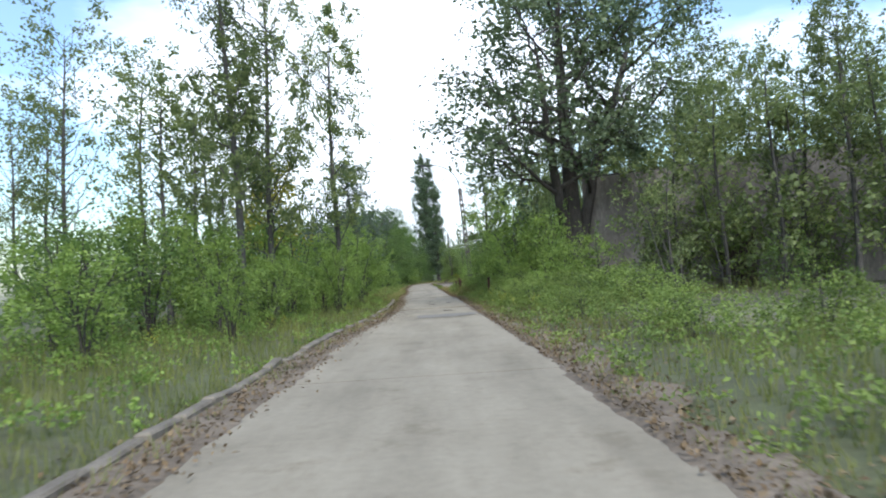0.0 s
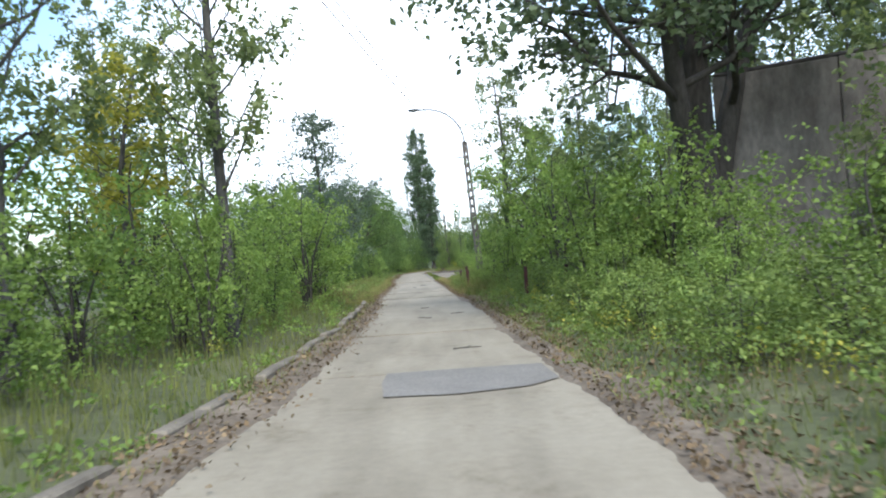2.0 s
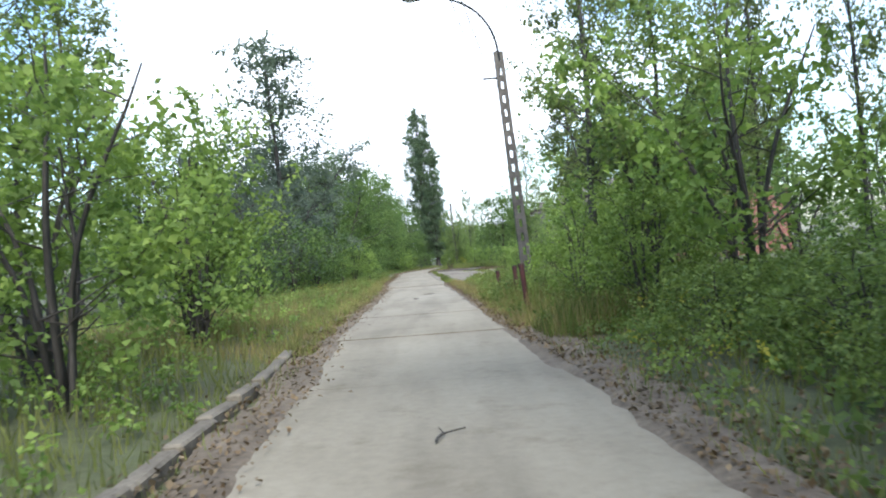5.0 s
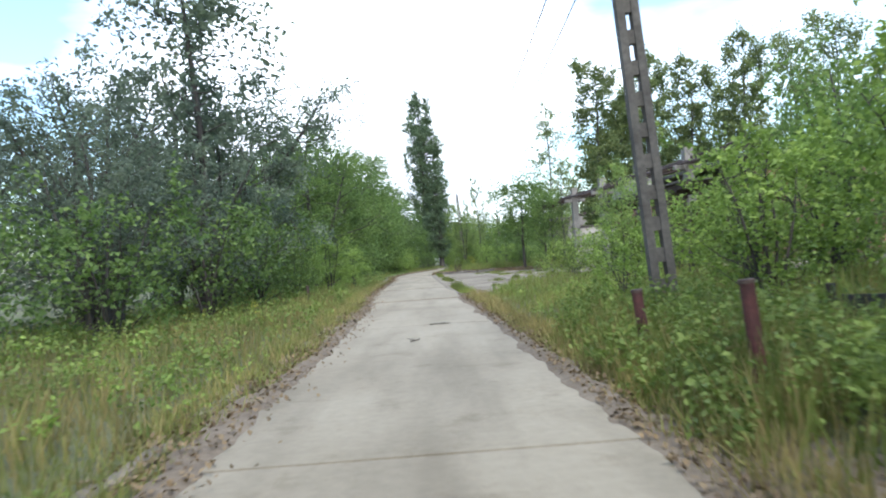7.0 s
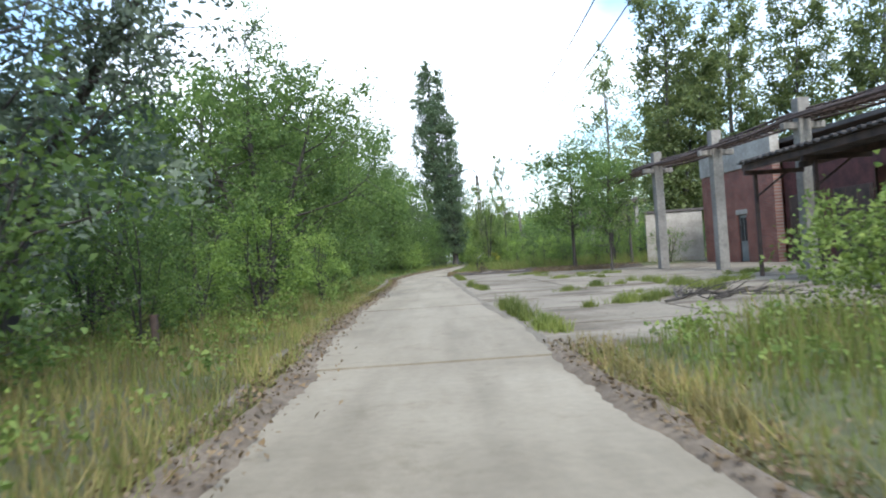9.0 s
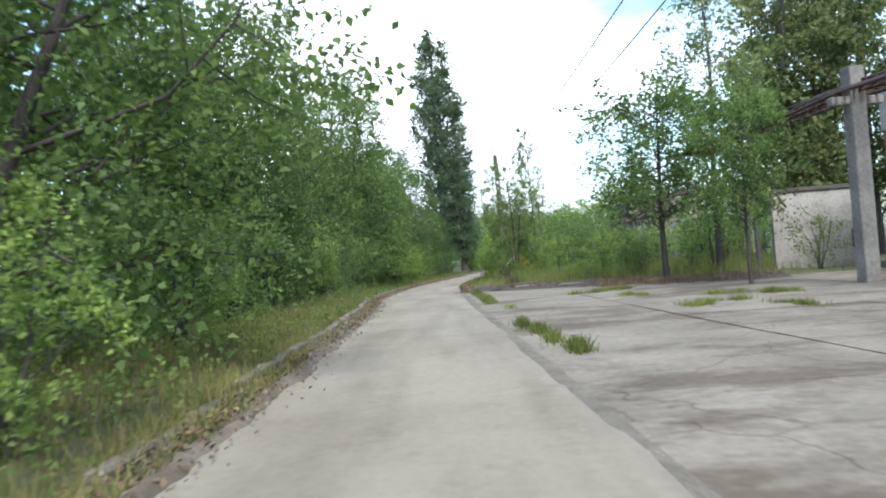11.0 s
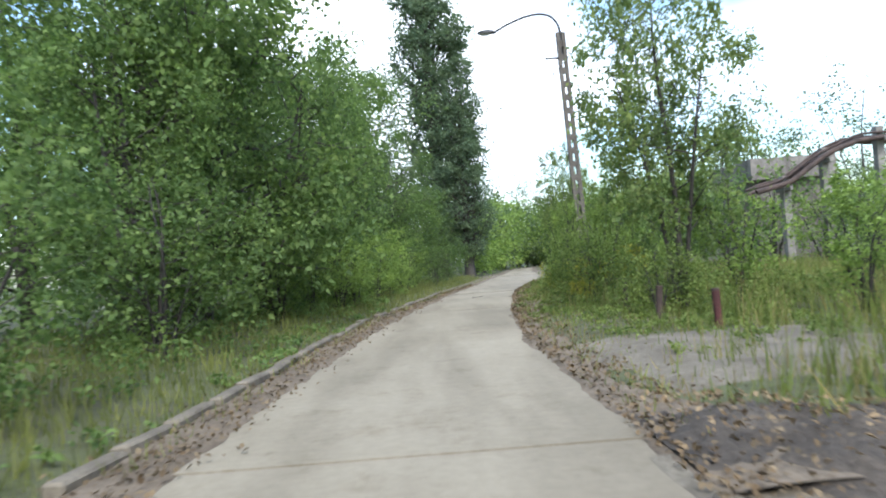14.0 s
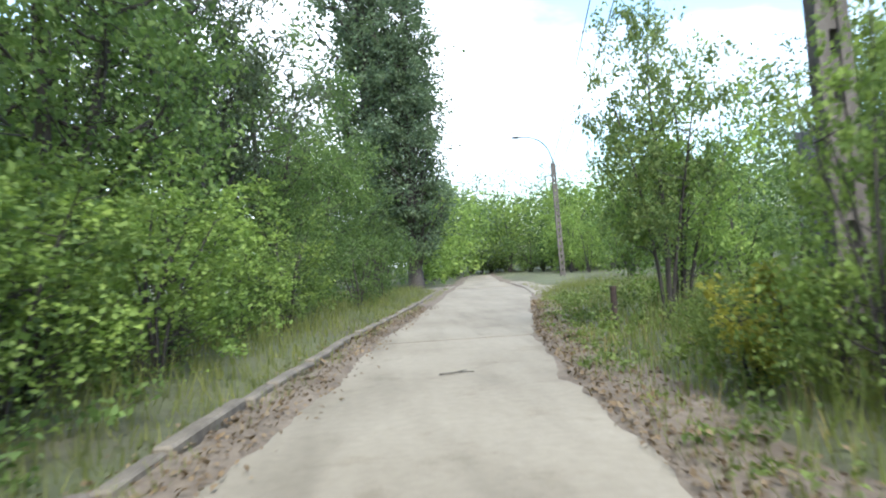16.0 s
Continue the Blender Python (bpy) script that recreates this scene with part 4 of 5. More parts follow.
def scatter(rng, n, x0, x1, y0, y1, bias=1.0, side=0):
    """Places on one side of the road, denser towards it."""
    y = rng.uniform(y0, y1, n)
    d = rng.uniform(0, 1, n) ** bias
    if side < 0:
        x = left_edge(y) - 0.6 + (x0 - left_edge(y) + 0.6) * d
    else:
        x = right_edge(y) + 0.35 + (x1 - right_edge(y) - 0.35) * d
    return x, y


r = rg(70)
x, y = scatter(r, 82000, -13, 0, -2, 165, 1.7, -1)
clump = 0.55 + 0.45 * wave(x * 2.2, y * 2.2, 1.3)
h = (0.16 + 0.34 * np.clip(clump, 0, 1)) * r.uniform(0.5, 1.3, len(x)) * np.clip((left_edge(y) - x) / 1.8, 0.35, 1)
blades("meadow_grass", "rough knee-high grass beyond the kerb", x, y, h, "grass", r)
x, y = scatter(r, 30000, -8, 0, 44, 110, 1.6, -1)
h = r.uniform(0.15, 0.55, len(x)) * np.clip((left_edge(y) - x) / 1.8, 0.3, 1) * np.clip(0.75 + 0.6 * wave(x * 2, y * 2, 1.3, 6.0), 0.3, 1.2)
blades("dry_grass", "dry yellow grass on the open verge", x, y, h, "dry", r, 0.007)
x, y = scatter(r, 70000, 0, 14, -2, 160, 1.6, 1)
k = ~in_yard(x, y) & ~(bare_ground(x, y) & (r.random(len(x)) < 0.86))
x, y = x[k], y[k]
h = r.uniform(0.15, 0.62, len(x)) * np.clip((x - right_edge(y)) / 2.0, 0.3, 1) * np.where((x < 2.5) & (y < 124) & (y > 117), 0.45, 1.0) * (0.8 + 0.3 * wave(x, y, 1.1))
blades("meadow_grass", "tall green grass and weeds beside the road", x, y, h, "grass", r)
x, y = scatter(r, 46000, 0, 10, 52, 73, 1.1, 1)
k = r.random(len(x)) < 0.55 + 0.5 * wave(x * 2, y * 2, 1.2)
x, y = x[k], y[k]
h = r.uniform(0.2, 0.8, len(x)) * np.clip((x - right_edge(y)) / 2.4, 0.2, 1) * (0.75 + 0.4 * wave(x, y, 1.6, 1.0))
k = r.random(len(x)) < 0.62
blades("tall_grass", "tall olive green grass in the clearing", x[k], y[k], h[k], "lush", r)
blades("dry_grass", "dry stalks among the grass of the clearing", x[~k], y[~k], h[~k], "dry", r, 0.006)
x, y = r.uniform(-0.2, 18, 52000), r.uniform(106, 140, 52000)
k = (y > yard_end(x) + 0.5) & (x < np.where(y < 113.5, 11.0, 18.0)) & (x > right_edge(y) + 0.4) & (r.random(len(x)) < 0.6 + 0.5 * wave(x * 2, y * 2, 1.2, 3.0)) & ~(bare_ground(x, y) & (r.random(len(x)) < 0.86))
x, y = x[k], y[k]
h = r.uniform(0.25, 0.75, len(x)) * np.clip((x - right_edge(y)) / 2.0, 0.2, 1) * np.where((x < 2.5) & (y < 124) & (y > 117), 0.45, 1.0)
k = r.random(len(x)) < 0.65
blades("tall_grass", "waist-high pale green grass past the yard", x[k], y[k], h[k], "lush", r)
blades("dry_grass", "dry stalks in the tall grass past the yard", x[~k], y[~k], h[~k], "dry", r, 0.006)
n = 15000
y = r.uniform(44, 57.5, n)
x = right_edge(y) + 0.3 + 2.0 * r.random(n) ** 1.1
k = ~(bare_ground(x, y) & (r.random(n) < 0.85))
x, y = x[k], y[k]
h = r.uniform(0.3, 0.68, len(x)) * np.clip((x - right_edge(y)) / 0.7, 0.25, 1)
k = r.random(len(x)) < 0.6
blades("tall_grass", "tall olive grass round the short red posts", x[k], y[k], h[k], "lush", r)
blades("dry_grass", "dry stalks round the short red posts", x[~k], y[~k], h[~k], "dry", r, 0.006)
n = 30000
y = r.uniform(-2, 165, n)
x = np.where(r.random(n) < 0.5, left_edge(y) - 0.18 - np.abs(r.normal(0, 0.25, n)), right_edge(y) + 0.12 + np.abs(r.normal(0, 0.3, n)))
k = ~((y > YARD[0]) & (y < YARD[1]) & (x > -1.2)) & (r.random(n) < 0.4 + 0.6 * wave(x * 2.5, y * 2.5, 1.2, 5.0))
x, y = x[k], y[k]
ob = blades("verge_grass", "short sparse grass creeping over the road edges", x, y, r.uniform(0.05, 0.2, len(x)), "grass", r, 0.006, 0.5)
ob.location.z = 0.04
n = 26000
y = r.uniform(44, 96, n)
x = left_edge(y) + 0.04 - 0.9 * r.random(n) ** 1.2
k = r.random(n) < 0.55 + 0.6 * wave(x * 2, y * 2, 1.4, 2.0)
x, y = x[k], y[k]
h = r.uniform(0.08, 0.34, len(x)) * np.clip((left_edge(y) + 0.12 - x) / 0.6, 0.25, 1)
k = r.random(len(x)) < 0.5
blades("verge_grass", "short olive grass growing up to the concrete", x[k], y[k], h[k], "grass", r, 0.007, 0.5)
blades("dry_grass", "short dry grass growing up to the concrete", x[~k], y[~k], h[~k], "dry", r, 0.006, 0.5)
n = 14000
y = r.uniform(46, 73, n)
x = right_edge(y) - 0.02 + 0.6 * r.random(n) ** 1.2
k = r.random(n) < 0.6 + 0.6 * wave(x * 2, y * 2, 1.4, 4.0)
x, y = x[k], y[k]
blades("dry_grass", "short dry grass growing up to the concrete", x, y, r.uniform(0.08, 0.36, len(x)) * np.clip((x - right_edge(y) + 0.12) / 0.5, 0.25, 1), "dry", r, 0.006, 0.5)
# tufts that grow through the joints of the yard
STRIPS = (((0.55, 81.4), (0.55, 77.2), 0.34, 0.42), ((0.75, 77.4), (0.85, 75.0), 0.26, 0.3), ((0.3, 95.5), (0.62, 90.2), 0.16, 0.26), ((0.0, 112.0), (0.2, 103.0), 0.14, 0.25),
          ((2.6, 86.3), (3.25, 86.3), 0.2, 0.3), ((3.9, 88.0), (4.15, 87.7), 0.16, 0.26), ((4.55, 87.9), (5.05, 88.2), 0.18, 0.26), ((5.65, 89.5), (6.3, 89.6), 0.22, 0.3), ((6.1, 88.4), (6.15, 84.3), 0.34, 0.34),
          ((6.1, 84.2), (6.0, 82.2), 0.3, 0.36), ((2.15, 79.5), (2.35, 79.4), 0.14, 0.26), ((2.75, 80.3), (3.5, 80.1), 0.26, 0.34), ((3.5, 80.1), (4.6, 81.2), 0.26, 0.34), ((4.2, 83.3), (4.3, 83.5), 0.14, 0.24),
          ((4.0, 96.7), (5.6, 97.6), 0.22, 0.2), ((5.7, 96.0), (5.8, 94.4), 0.2, 0.2), ((2.85, 104.8), (5.3, 106.2), 0.3, 0.2), ((9.0, 89.6), (10.6, 90.3), 0.3, 0.24), ((7.2, 86.0), (8.4, 86.4), 0.25, 0.26),
          ((0.3, 106.9), (0.3, 105.9), 0.14, 0.2), ((0.32, 103.8), (0.3, 103.2), 0.1, 0.12), ((0.62, 101.8), (0.6, 100.0), 0.16, 0.12), ((4.1, 102.6), (4.4, 101.2), 0.3, 0.16), ((5.6, 100.2), (7.4, 99.0), 0.25, 0.2))
for (xa, ya), (xb, yb_), wid, th in STRIPS:
    n = int(420 + 900 * math.hypot(xb - xa, (yb_ - ya) * 0.5))
    t = r.random(n)
    x, y = xa + (xb - xa) * t + r.normal(0, wid * 0.5, n), ya + (yb_ - ya) * t + r.normal(0, wid * 0.9, n)
    lump = wave(x * 4, y * 3, 1.5, xa)
    k = (x > right_edge(y) + 0.1) & (r.random(n) < 0.45 + 1.1 * lump)
    x, y = x[k], y[k]
    ob = blades("grass_tuft", "tuft of bright green grass growing through the yard's concrete joints", x, y, th * (0.55 + 0.4 * lump[k]) * r.uniform(0.3, 1.2, len(x)), "tuft", r, 0.008, 0.5)
    ob.location.z = 0.06


def weeds(name, label, category, x, y, h, per, leaf, size, rng, spread=0.22):
    """Low leafy growth: clumps of leaves over the ground."""
    k = np.repeat(np.arange(len(x)), rng.poisson(per, len(x)))
    a, reach = rng.uniform(0, 6.283, (len(x), 4)), rng.uniform(0.4, 1.6, (len(x), 4)) * spread
    c, u = rng.integers(0, 4, len(k)), rng.random(len(k)) ** 0.6
    out = reach[k, c] * u
    P = np.stack([x[k] + np.cos(a[k, c]) * out + rng.normal(0, 0.2 * spread, len(k)), y[k] + np.sin(a[k, c]) * out + rng.normal(0, 0.2 * spread, len(k)), land(x, y)[k] + h[k] * (1.1 - 0.35 * u) * u ** 0.5 * rng.uniform(0.55, 1.05, len(k))], 1)
    V, Fc = leaf_arrays(P, np.full(len(P), size), rng, up=0.45)
    return tagged(link_mesh(name, array_mesh(name, V, Fc), LEAF[leaf]), label, category, kind="stuff")


def patch(n, x0, x1, y0, y1):
    x, y = r.uniform(x0, x1, n), r.uniform(y0, y1, n)
    k = off_road(x, y, 0.12) & ~(bare_ground(x, y) & (r.random(n) < 0.9))
    return x[k], y[k]


x, y = patch(1200, 1.8, 7.5, 3, 52)
weeds("undergrowth", "tangle of bramble and young leafy weeds on the verge", "undergrowth", x, y, (0.35 + 0.55 * r.random(len(x))) * np.clip((x - right_edge(y)) / 1.6, 0.25, 1), 24, "bramble", 0.066, r)
x, y = patch(900, -9, -2.4, -1, 58)
weeds("undergrowth", "low green weeds beneath the roadside trees", "undergrowth", x, y, (0.25 + 0.5 * r.random(len(x))) * np.clip((left_edge(y) - x) / 2.5, 0.3, 1), 22, "bush", 0.08, r)
x, y = patch(1000, -9, -3.0, 54, 100)
weeds("undergrowth", "dull weeds and seedlings at the foot of the shrubs", "undergrowth", x, y, 0.3 + 0.5 * r.random(len(x)), 20, "bramble", 0.075, r)
x, y = patch(1000, -9, -3.2, 100, 160)
weeds("undergrowth", "shaded green weeds at the foot of the trees", "undergrowth", x, y, (0.25 + 0.5 * r.random(len(x))) * np.clip((left_edge(y) - x) / 2.2, 0.3, 1), 20, "dome", 0.09, r)
x, y = patch(800, 0, 7, 120, 150)
k = (y > 124.5) | (x > 2.6)
x, y = x[k], y[k]
weeds("undergrowth", "leafy weeds and bramble along the bend", "undergrowth", x, y, (0.3 + 0.6 * r.random(len(x))) * np.clip((x - right_edge(y)) / 1.8, 0.25, 1), 24, "bramble", 0.08, r)
x, y = patch(600, 1.6, 9, 52, 74)
weeds("undergrowth", "weeds among the grass of the clearing", "undergrowth", x, y, (0.3 + 0.4 * r.random(len(x))) * np.clip((x - right_edge(y)) / 2.2, 0.25, 1), 20, "bramble", 0.075, r)

x, y = patch(460, 1.2, 3.4, 45, 58)
weeds("undergrowth", "weeds hiding the feet of the short red posts", "undergrowth", x, y, (0.6 + 0.55 * r.random(len(x))) * np.clip((x - right_edge(y)) / 0.7, 0.2, 1), 30, "bramble", 0.07, r, 0.16)
x, y = patch(260, 0.7, 3.6, 117, 126)
weeds("undergrowth", "weeds round the short posts past the yard", "undergrowth", x, y, 0.1 + 0.14 * r.random(len(x)), 24, "bramble", 0.065, r, 0.16)

for n, x0, x1, y0, y1 in ((90, 2.2, 6, 20, 48), (16, -7, -3, 14, 40), (14, 2.2, 4.2, 126, 136), (12, -6.5, -4, 60, 78)):
    x, y = patch(n, x0, x1, y0, y1)
    weeds("yellowing_weeds", "weeds with yellow and orange leaves at the roadside", "weeds", x, y, 0.45 + 0.4 * r.random(len(x)), 22, "yellow", 0.06, r, 0.13)

# creeping vine and dead leaves round the two red posts by the concrete building
rv = rg(77)
for n, leaf, name, label, size, per in ((300, "young", "vine", "creeping vine with broad light green leaves on the verge", 0.095, 26), (70, "yellow", "yellowing_vine", "yellow and orange leaves among the creeping vine", 0.075, 12), (150, "bush", "vine", "bright green creeping vine over old leaf litter", 0.085, 24)):
    x, y = rv.uniform(2.2, 6.0, n), rv.uniform(27, 46, n)
    k = x > right_edge(y) + 0.7 + 0.35 * wave(x, y, 1.5)
    x, y = x[k], y[k]
    weeds(name, label, "vine", x, y, (0.16 + 0.4 * rv.random(len(x))) * np.clip((x - right_edge(y)) / 2.0, 0.3, 1), per, leaf, size, rv, 0.24)
n = 5200
x, y = rv.uniform(0, 1, n) ** 1.5 * 2.6, rv.uniform(12, 46, n)
x = right_edge(y) + 0.05 + x
V, Fc = leaf_arrays(np.stack([x, y, land(x, y) + rv.uniform(0.012, 0.05, n)], 1), rv.uniform(0.04, 0.09, n), rv, up=1.3, aspect=0.6)
tagged(link_mesh("leaf_litter", array_mesh("leaf_litter", V, Fc), LEAF["litter"]), "dead brown leaves under the creeping vine", "leaf litter", kind="stuff")

# bank of dark soil and rubbish at the end of the yard
yb = np.linspace(-0.4, 10.5, 170)
X, Y = np.meshgrid(yb, np.linspace(-1.5, 1.5, 30))
hump = np.clip(1 - (Y / 1.5) ** 2, 0, 1) * np.clip(0.3 + (X + 0.4) / 1.6, 0.3, 1)
Z = hump * (0.2 + 0.1 * wave(X * 3, Y * 3, 1.5) + 0.05 * wave(X * 9, Y * 9, 1.2, 2.0) + 0.03 * r.normal(0, 1, X.shape)) - 0.04
k = np.arange(X.size).reshape(X.shape)
bank = link_mesh("soil_bank", array_mesh("soil_bank", np.stack([X, Y + yard_end(X) + 0.3 * wave(X, X, 0.9), Z], -1).reshape(-1, 3), np.stack([k[:-1, :-1], k[:-1, 1:], k[1:, 1:], k[1:, :-1]], -1).reshape(-1, 4)), BANK)
tagged(bank, "low bank of dark soil and debris ending the yard", "soil bank")
n = 4200
x = r.uniform(-0.3, 10.5, n)
d = r.normal(0, 0.75, n).clip(-1.6, 1.6)
y = yard_end(x) + d + 0.3 * wave(x, x, 0.9)
V, Fc = leaf_arrays(np.stack([x, y, 0.04 + 0.18 * np.clip(1 - (d / 1.5) ** 2, 0, 1)], 1), r.uniform(0.03, 0.07, n), r, up=1.2, aspect=0.6)
tagged(link_mesh("debris", array_mesh("debris", V, Fc), LEAF["litter"]), "dry leaves and rubbish on the soil bank", "debris", kind="stuff")
x, y = r.uniform(4.6, 10, 900), r.uniform(106.2, 110, 900)
k = (y > yard_end(x) - 2.6) & (y < yard_end(x) - 0.3)
blades("dead_stalks", "dry brown stalks standing before the bank at the yard's end", np.repeat(x[k], 6) + r.normal(0, 0.06, 6 * k.sum()), np.repeat(y[k], 6) + r.normal(0, 0.06, 6 * k.sum()), r.uniform(0.12, 0.4, 6 * k.sum()), "litter", r, 0.008, 0.25)
for k in range(12):
    sx = r.uniform(0.2, 9)
    sy, l, az_ = float(yard_end(sx)) + r.uniform(-1.3, 0.2), r.uniform(0.5, 1.5), r.uniform(-0.5, 0.5)
    stick = tube("stick", [(0, 0, 0.02), (l * 0.5, 0.03, 0.05), (l, r.uniform(-0.06, 0.06), 0.02)], [0.018, 0.015, 0.008], PALE_WOOD if k % 3 else BARK, sides=5)
    stick.matrix_world = pose(sx, sy, 0.1, 0, 0, az_ * 57.3)
    tagged(stick, "dry bleached stick lying on the soil bank" if k % 3 else "dark stick lying on the soil bank", "stick", "sticks on the bank")

# dead leaves on the verges
n = 44000
y = r.uniform(0, 150, n)
x = np.where(r.random(n) < 0.5, left_edge(y) - 0.3 + r.normal(0, 0.24, n), right_edge(y) - 0.04 + np.abs(r.normal(0, 0.45, n)))
k = ~((x > -1.5) & (y > YARD[0] + 1.0) & (y < YARD[1] - 1.5))
x, y = x[k], y[k]
V, Fc = leaf_arrays(np.stack([x, y, np.maximum(land(x, y), 0.012) + 0.035], 1), np.full(len(x), 0.06), r, up=2.0, droop=0.0, aspect=0.7, fold=0.12)
V[:, 2] = np.clip(V[:, 2], 0.006, 0.2)
tagged(link_mesh("leaf_litter", array_mesh("leaf_litter", V, Fc), LEAF["litter"]), "dry brown leaves lying along the road edges", "leaf litter", kind="stuff")


# ---- lamp posts and cables ----
def lamp_post(x, y, top, lamp, label, bend=(1.1, 0.4), lean=-0.032):
    """A ladder-like concrete post with a bent steel arm and a lamp head; lamp: its place from the post's top."""
    p = thing("street_lamp", label, "street lamp", "street lamps", at=(x, y, float(land(x, y)) - 0.1))
    for s in (-1, 1):
        pts = [(lean * z + s * (0.118 - 0.003 * z), 0, z) for z in np.linspace(0, top, 7)]
        bm = bmesh.new()
        rings = [[bm.verts.new((q[0] + dx * 0.056, dy * 0.09, q[2])) for dx, dy in ((-1, -1), (1, -1), (1, 1), (-1, 1))] for q in pts]
        for a, b in zip(rings, rings[1:]):
            for i in range(4):
                bm.faces.new((a[i], a[(i + 1) % 4], b[(i + 1) % 4], b[i]))
        bm.faces.new(rings[0][::-1])
        bm.faces.new(rings[-1])
        part("leg", bm, POST_CONCRETE, p)
    for z in np.arange(0.3, top - 0.1, 0.44):
        w = 0.118 - 0.003 * z
        box("rung", lean * z - w, lean * z + w, -0.06, 0.06, z - 0.1, z + 0.1, POST_CONCRETE, p, bevel=0)
    tx = lean * top
    lx, lz = lamp
    arm = [(tx, 0, top - 0.7), (tx, 0, top - 0.3)]
    rise, over = bend
    for s in np.linspace(0, 1, 14):
        u = 1 - s
        arm.append((tx + 3 * u * s * s * lx * over + s ** 3 * lx - 3 * u * u * s * 0.08, 0, top + 3 * u * u * s * rise + 3 * u * s * s * (max(lz, 0) + rise * 0.8) * 0.72 + s ** 3 * lz))
    tube("arm", arm, 0.042, STEEL, p, "thin bent steel arm", 8)
    bm = bmesh.new()
    bmesh.ops.create_uvsphere(bm, u_segments=12, v_segments=8, radius=1.0)
    for vv in bm.verts:
        vv.co = Vector((vv.co.x * 0.33, vv.co.y * 0.13, max(vv.co.z, -0.45) * 0.1))
    head = part("lamp_head", bm, STEEL, p, "grey metal lamp head")
    head.location = (tx + lx - 0.25, 0, top + lz)
    bm = bmesh.new()
    bmesh.ops.create_uvsphere(bm, u_segments=12, v_segments=6, radius=1.0)
    for vv in bm.verts:
        vv.co = Vector((vv.co.x * 0.2, vv.co.y * 0.09, min(vv.co.z, 0.0) * 0.06 - 0.045))
    gl = part("glass", bm, GLASS_LAMP, head, "cloudy lamp glass")
    gl.location = (-0.06, 0, 0)
    box("bracket", tx - 0.55, tx + 0.2, -0.03, 0.03, top - 0.86, top - 0.8, STEEL, p, "small steel bracket", 0.005)
    return p


lamp_post(2.84, 57.1, 7.75, (-2.35, 1.85), "concrete ladder-type lamp post with bent arm over the road", lean=-0.058)
lamp_post(3.25, 133.5, 8.6, (-2.15, 0.16), "concrete ladder-type lamp post with bent arm beside the bend", (1.0, 0.55))
lamp_post(11.5, 176.5, 7.6, (-2.1, 1.8), "distant concrete lamp post with bent arm")


def cable(a, b, sag):
    pts = [tuple(Vector(a).lerp(Vector(b), t) - Vector((0, 0, sag * 4 * t * (1 - t)))) for t in np.linspace(0, 1, 22)]
    tagged(tube("cable", pts, 0.015, CABLE, sides=5), "black overhead cable strung between the lamp posts", "cable", "overhead cables")


cable((2.35, 56.5, 6.9), (2.7, 134.2, 7.3), 1.2)
cable((2.95, 56.5, 6.9), (3.6, 134.2, 7.3), 1.3)
for dx in (-0.45, 0.12):
    cable((2.65 + dx, 134.2, 7.8), (11.3 + dx, 176.5, 6.8), 0.6)
cable((1.3, 56.5, 8.2), (-5.3, 12.0, 8.4), 0.3)
cable((1.9, 56.5, 7.3), (-5.3, 12.0, 8.0), 0.5)


# ---- short posts by the road ----
def stub_post(x, y, h, material, label, tilt=0.0, rad=0.055):
    b = thing("bollard_post", label, "post", "short posts by the road", at=(x, y, float(land(x, y)) - 0.1))
    b.rotation_euler[1] = radians(tilt)
    bm = bmesh.new()
    bmesh.ops.create_cone(bm, segments=12, radius1=rad, radius2=rad, depth=h + 0.1, cap_ends=True)
    bmesh.ops.bevel(bm, geom=[e for e in bm.edges if abs(e.verts[0].co.z - e.verts[1].co.z) < 1e-4], offset=0.008, segments=1, affect="EDGES")
    part("pipe", bm, material, b).location.z = (h + 0.1) / 2
    bm = bmesh.new()
    bmesh.ops.create_cone(bm, segments=12, radius1=rad * 1.12, radius2=rad * 1.12, depth=0.03, cap_ends=True)
    part("cap", bm, RUST, b, "rusty cap").location.z = h + 0.1


RED = "short red-painted steel post rusting among weeds"
OLD = "short dark rusty steel post in the grass"
for px, py, ph, pt in ((2.68, 37.3, 0.98, 0), (3.7, 36.9, 0.95, 3), (1.67, 54.0, 0.85, -5), (1.9, 51.9, 0.95, -4), (1.72, 48.7, 1.05, -5), (2.2, 119.5, 0.56, -2)):
    stub_post(px, py, ph, RED_PAINT, RED, pt)
for px, py, ph, pt in ((-4.9, 31.2, 0.8, 2), (-4.93, 73.8, 0.6, 0), (1.9, 123.5, 0.57, 2), (1.85, 121.2, 0.58, 3), (2.9, 139.5, 0.7, 0)):
    stub_post(px, py, ph, RUST, OLD, pt)

# ---- remains of a low fence by the lamp post ----
fence = thing("low_fence", "low rusted rail fence with bleached wooden posts, half hidden in weeds", "fence", at=(4.0, 54.9, float(land(4.7, 54.2)) - 0.06), rz=-43)
for a, h, m in ((0.0, 0.72, RUST), (0.75, 0.66, PALE_WOOD), (1.45, 0.7, PALE_WOOD), (2.15, 0.6, RUST)):
    box("post", a - 0.045, a + 0.045, -0.045, 0.045, -0.1, h, m, fence, "bleached wooden post" if m is PALE_WOOD else "rusty steel post", 0.008)
for z in (0.24, 0.5):
    box("rail", -0.1, 2.3, -0.075, -0.048, z - 0.05, z + 0.05, RUST, fence, "rusty steel rail", 0.006)
for a in (0.12, 0.86, 1.56):
    box("board", a, a + 0.5, -0.1, -0.078, 0.08, 0.6, BARK, fence, "dark rotten board", 0.006)

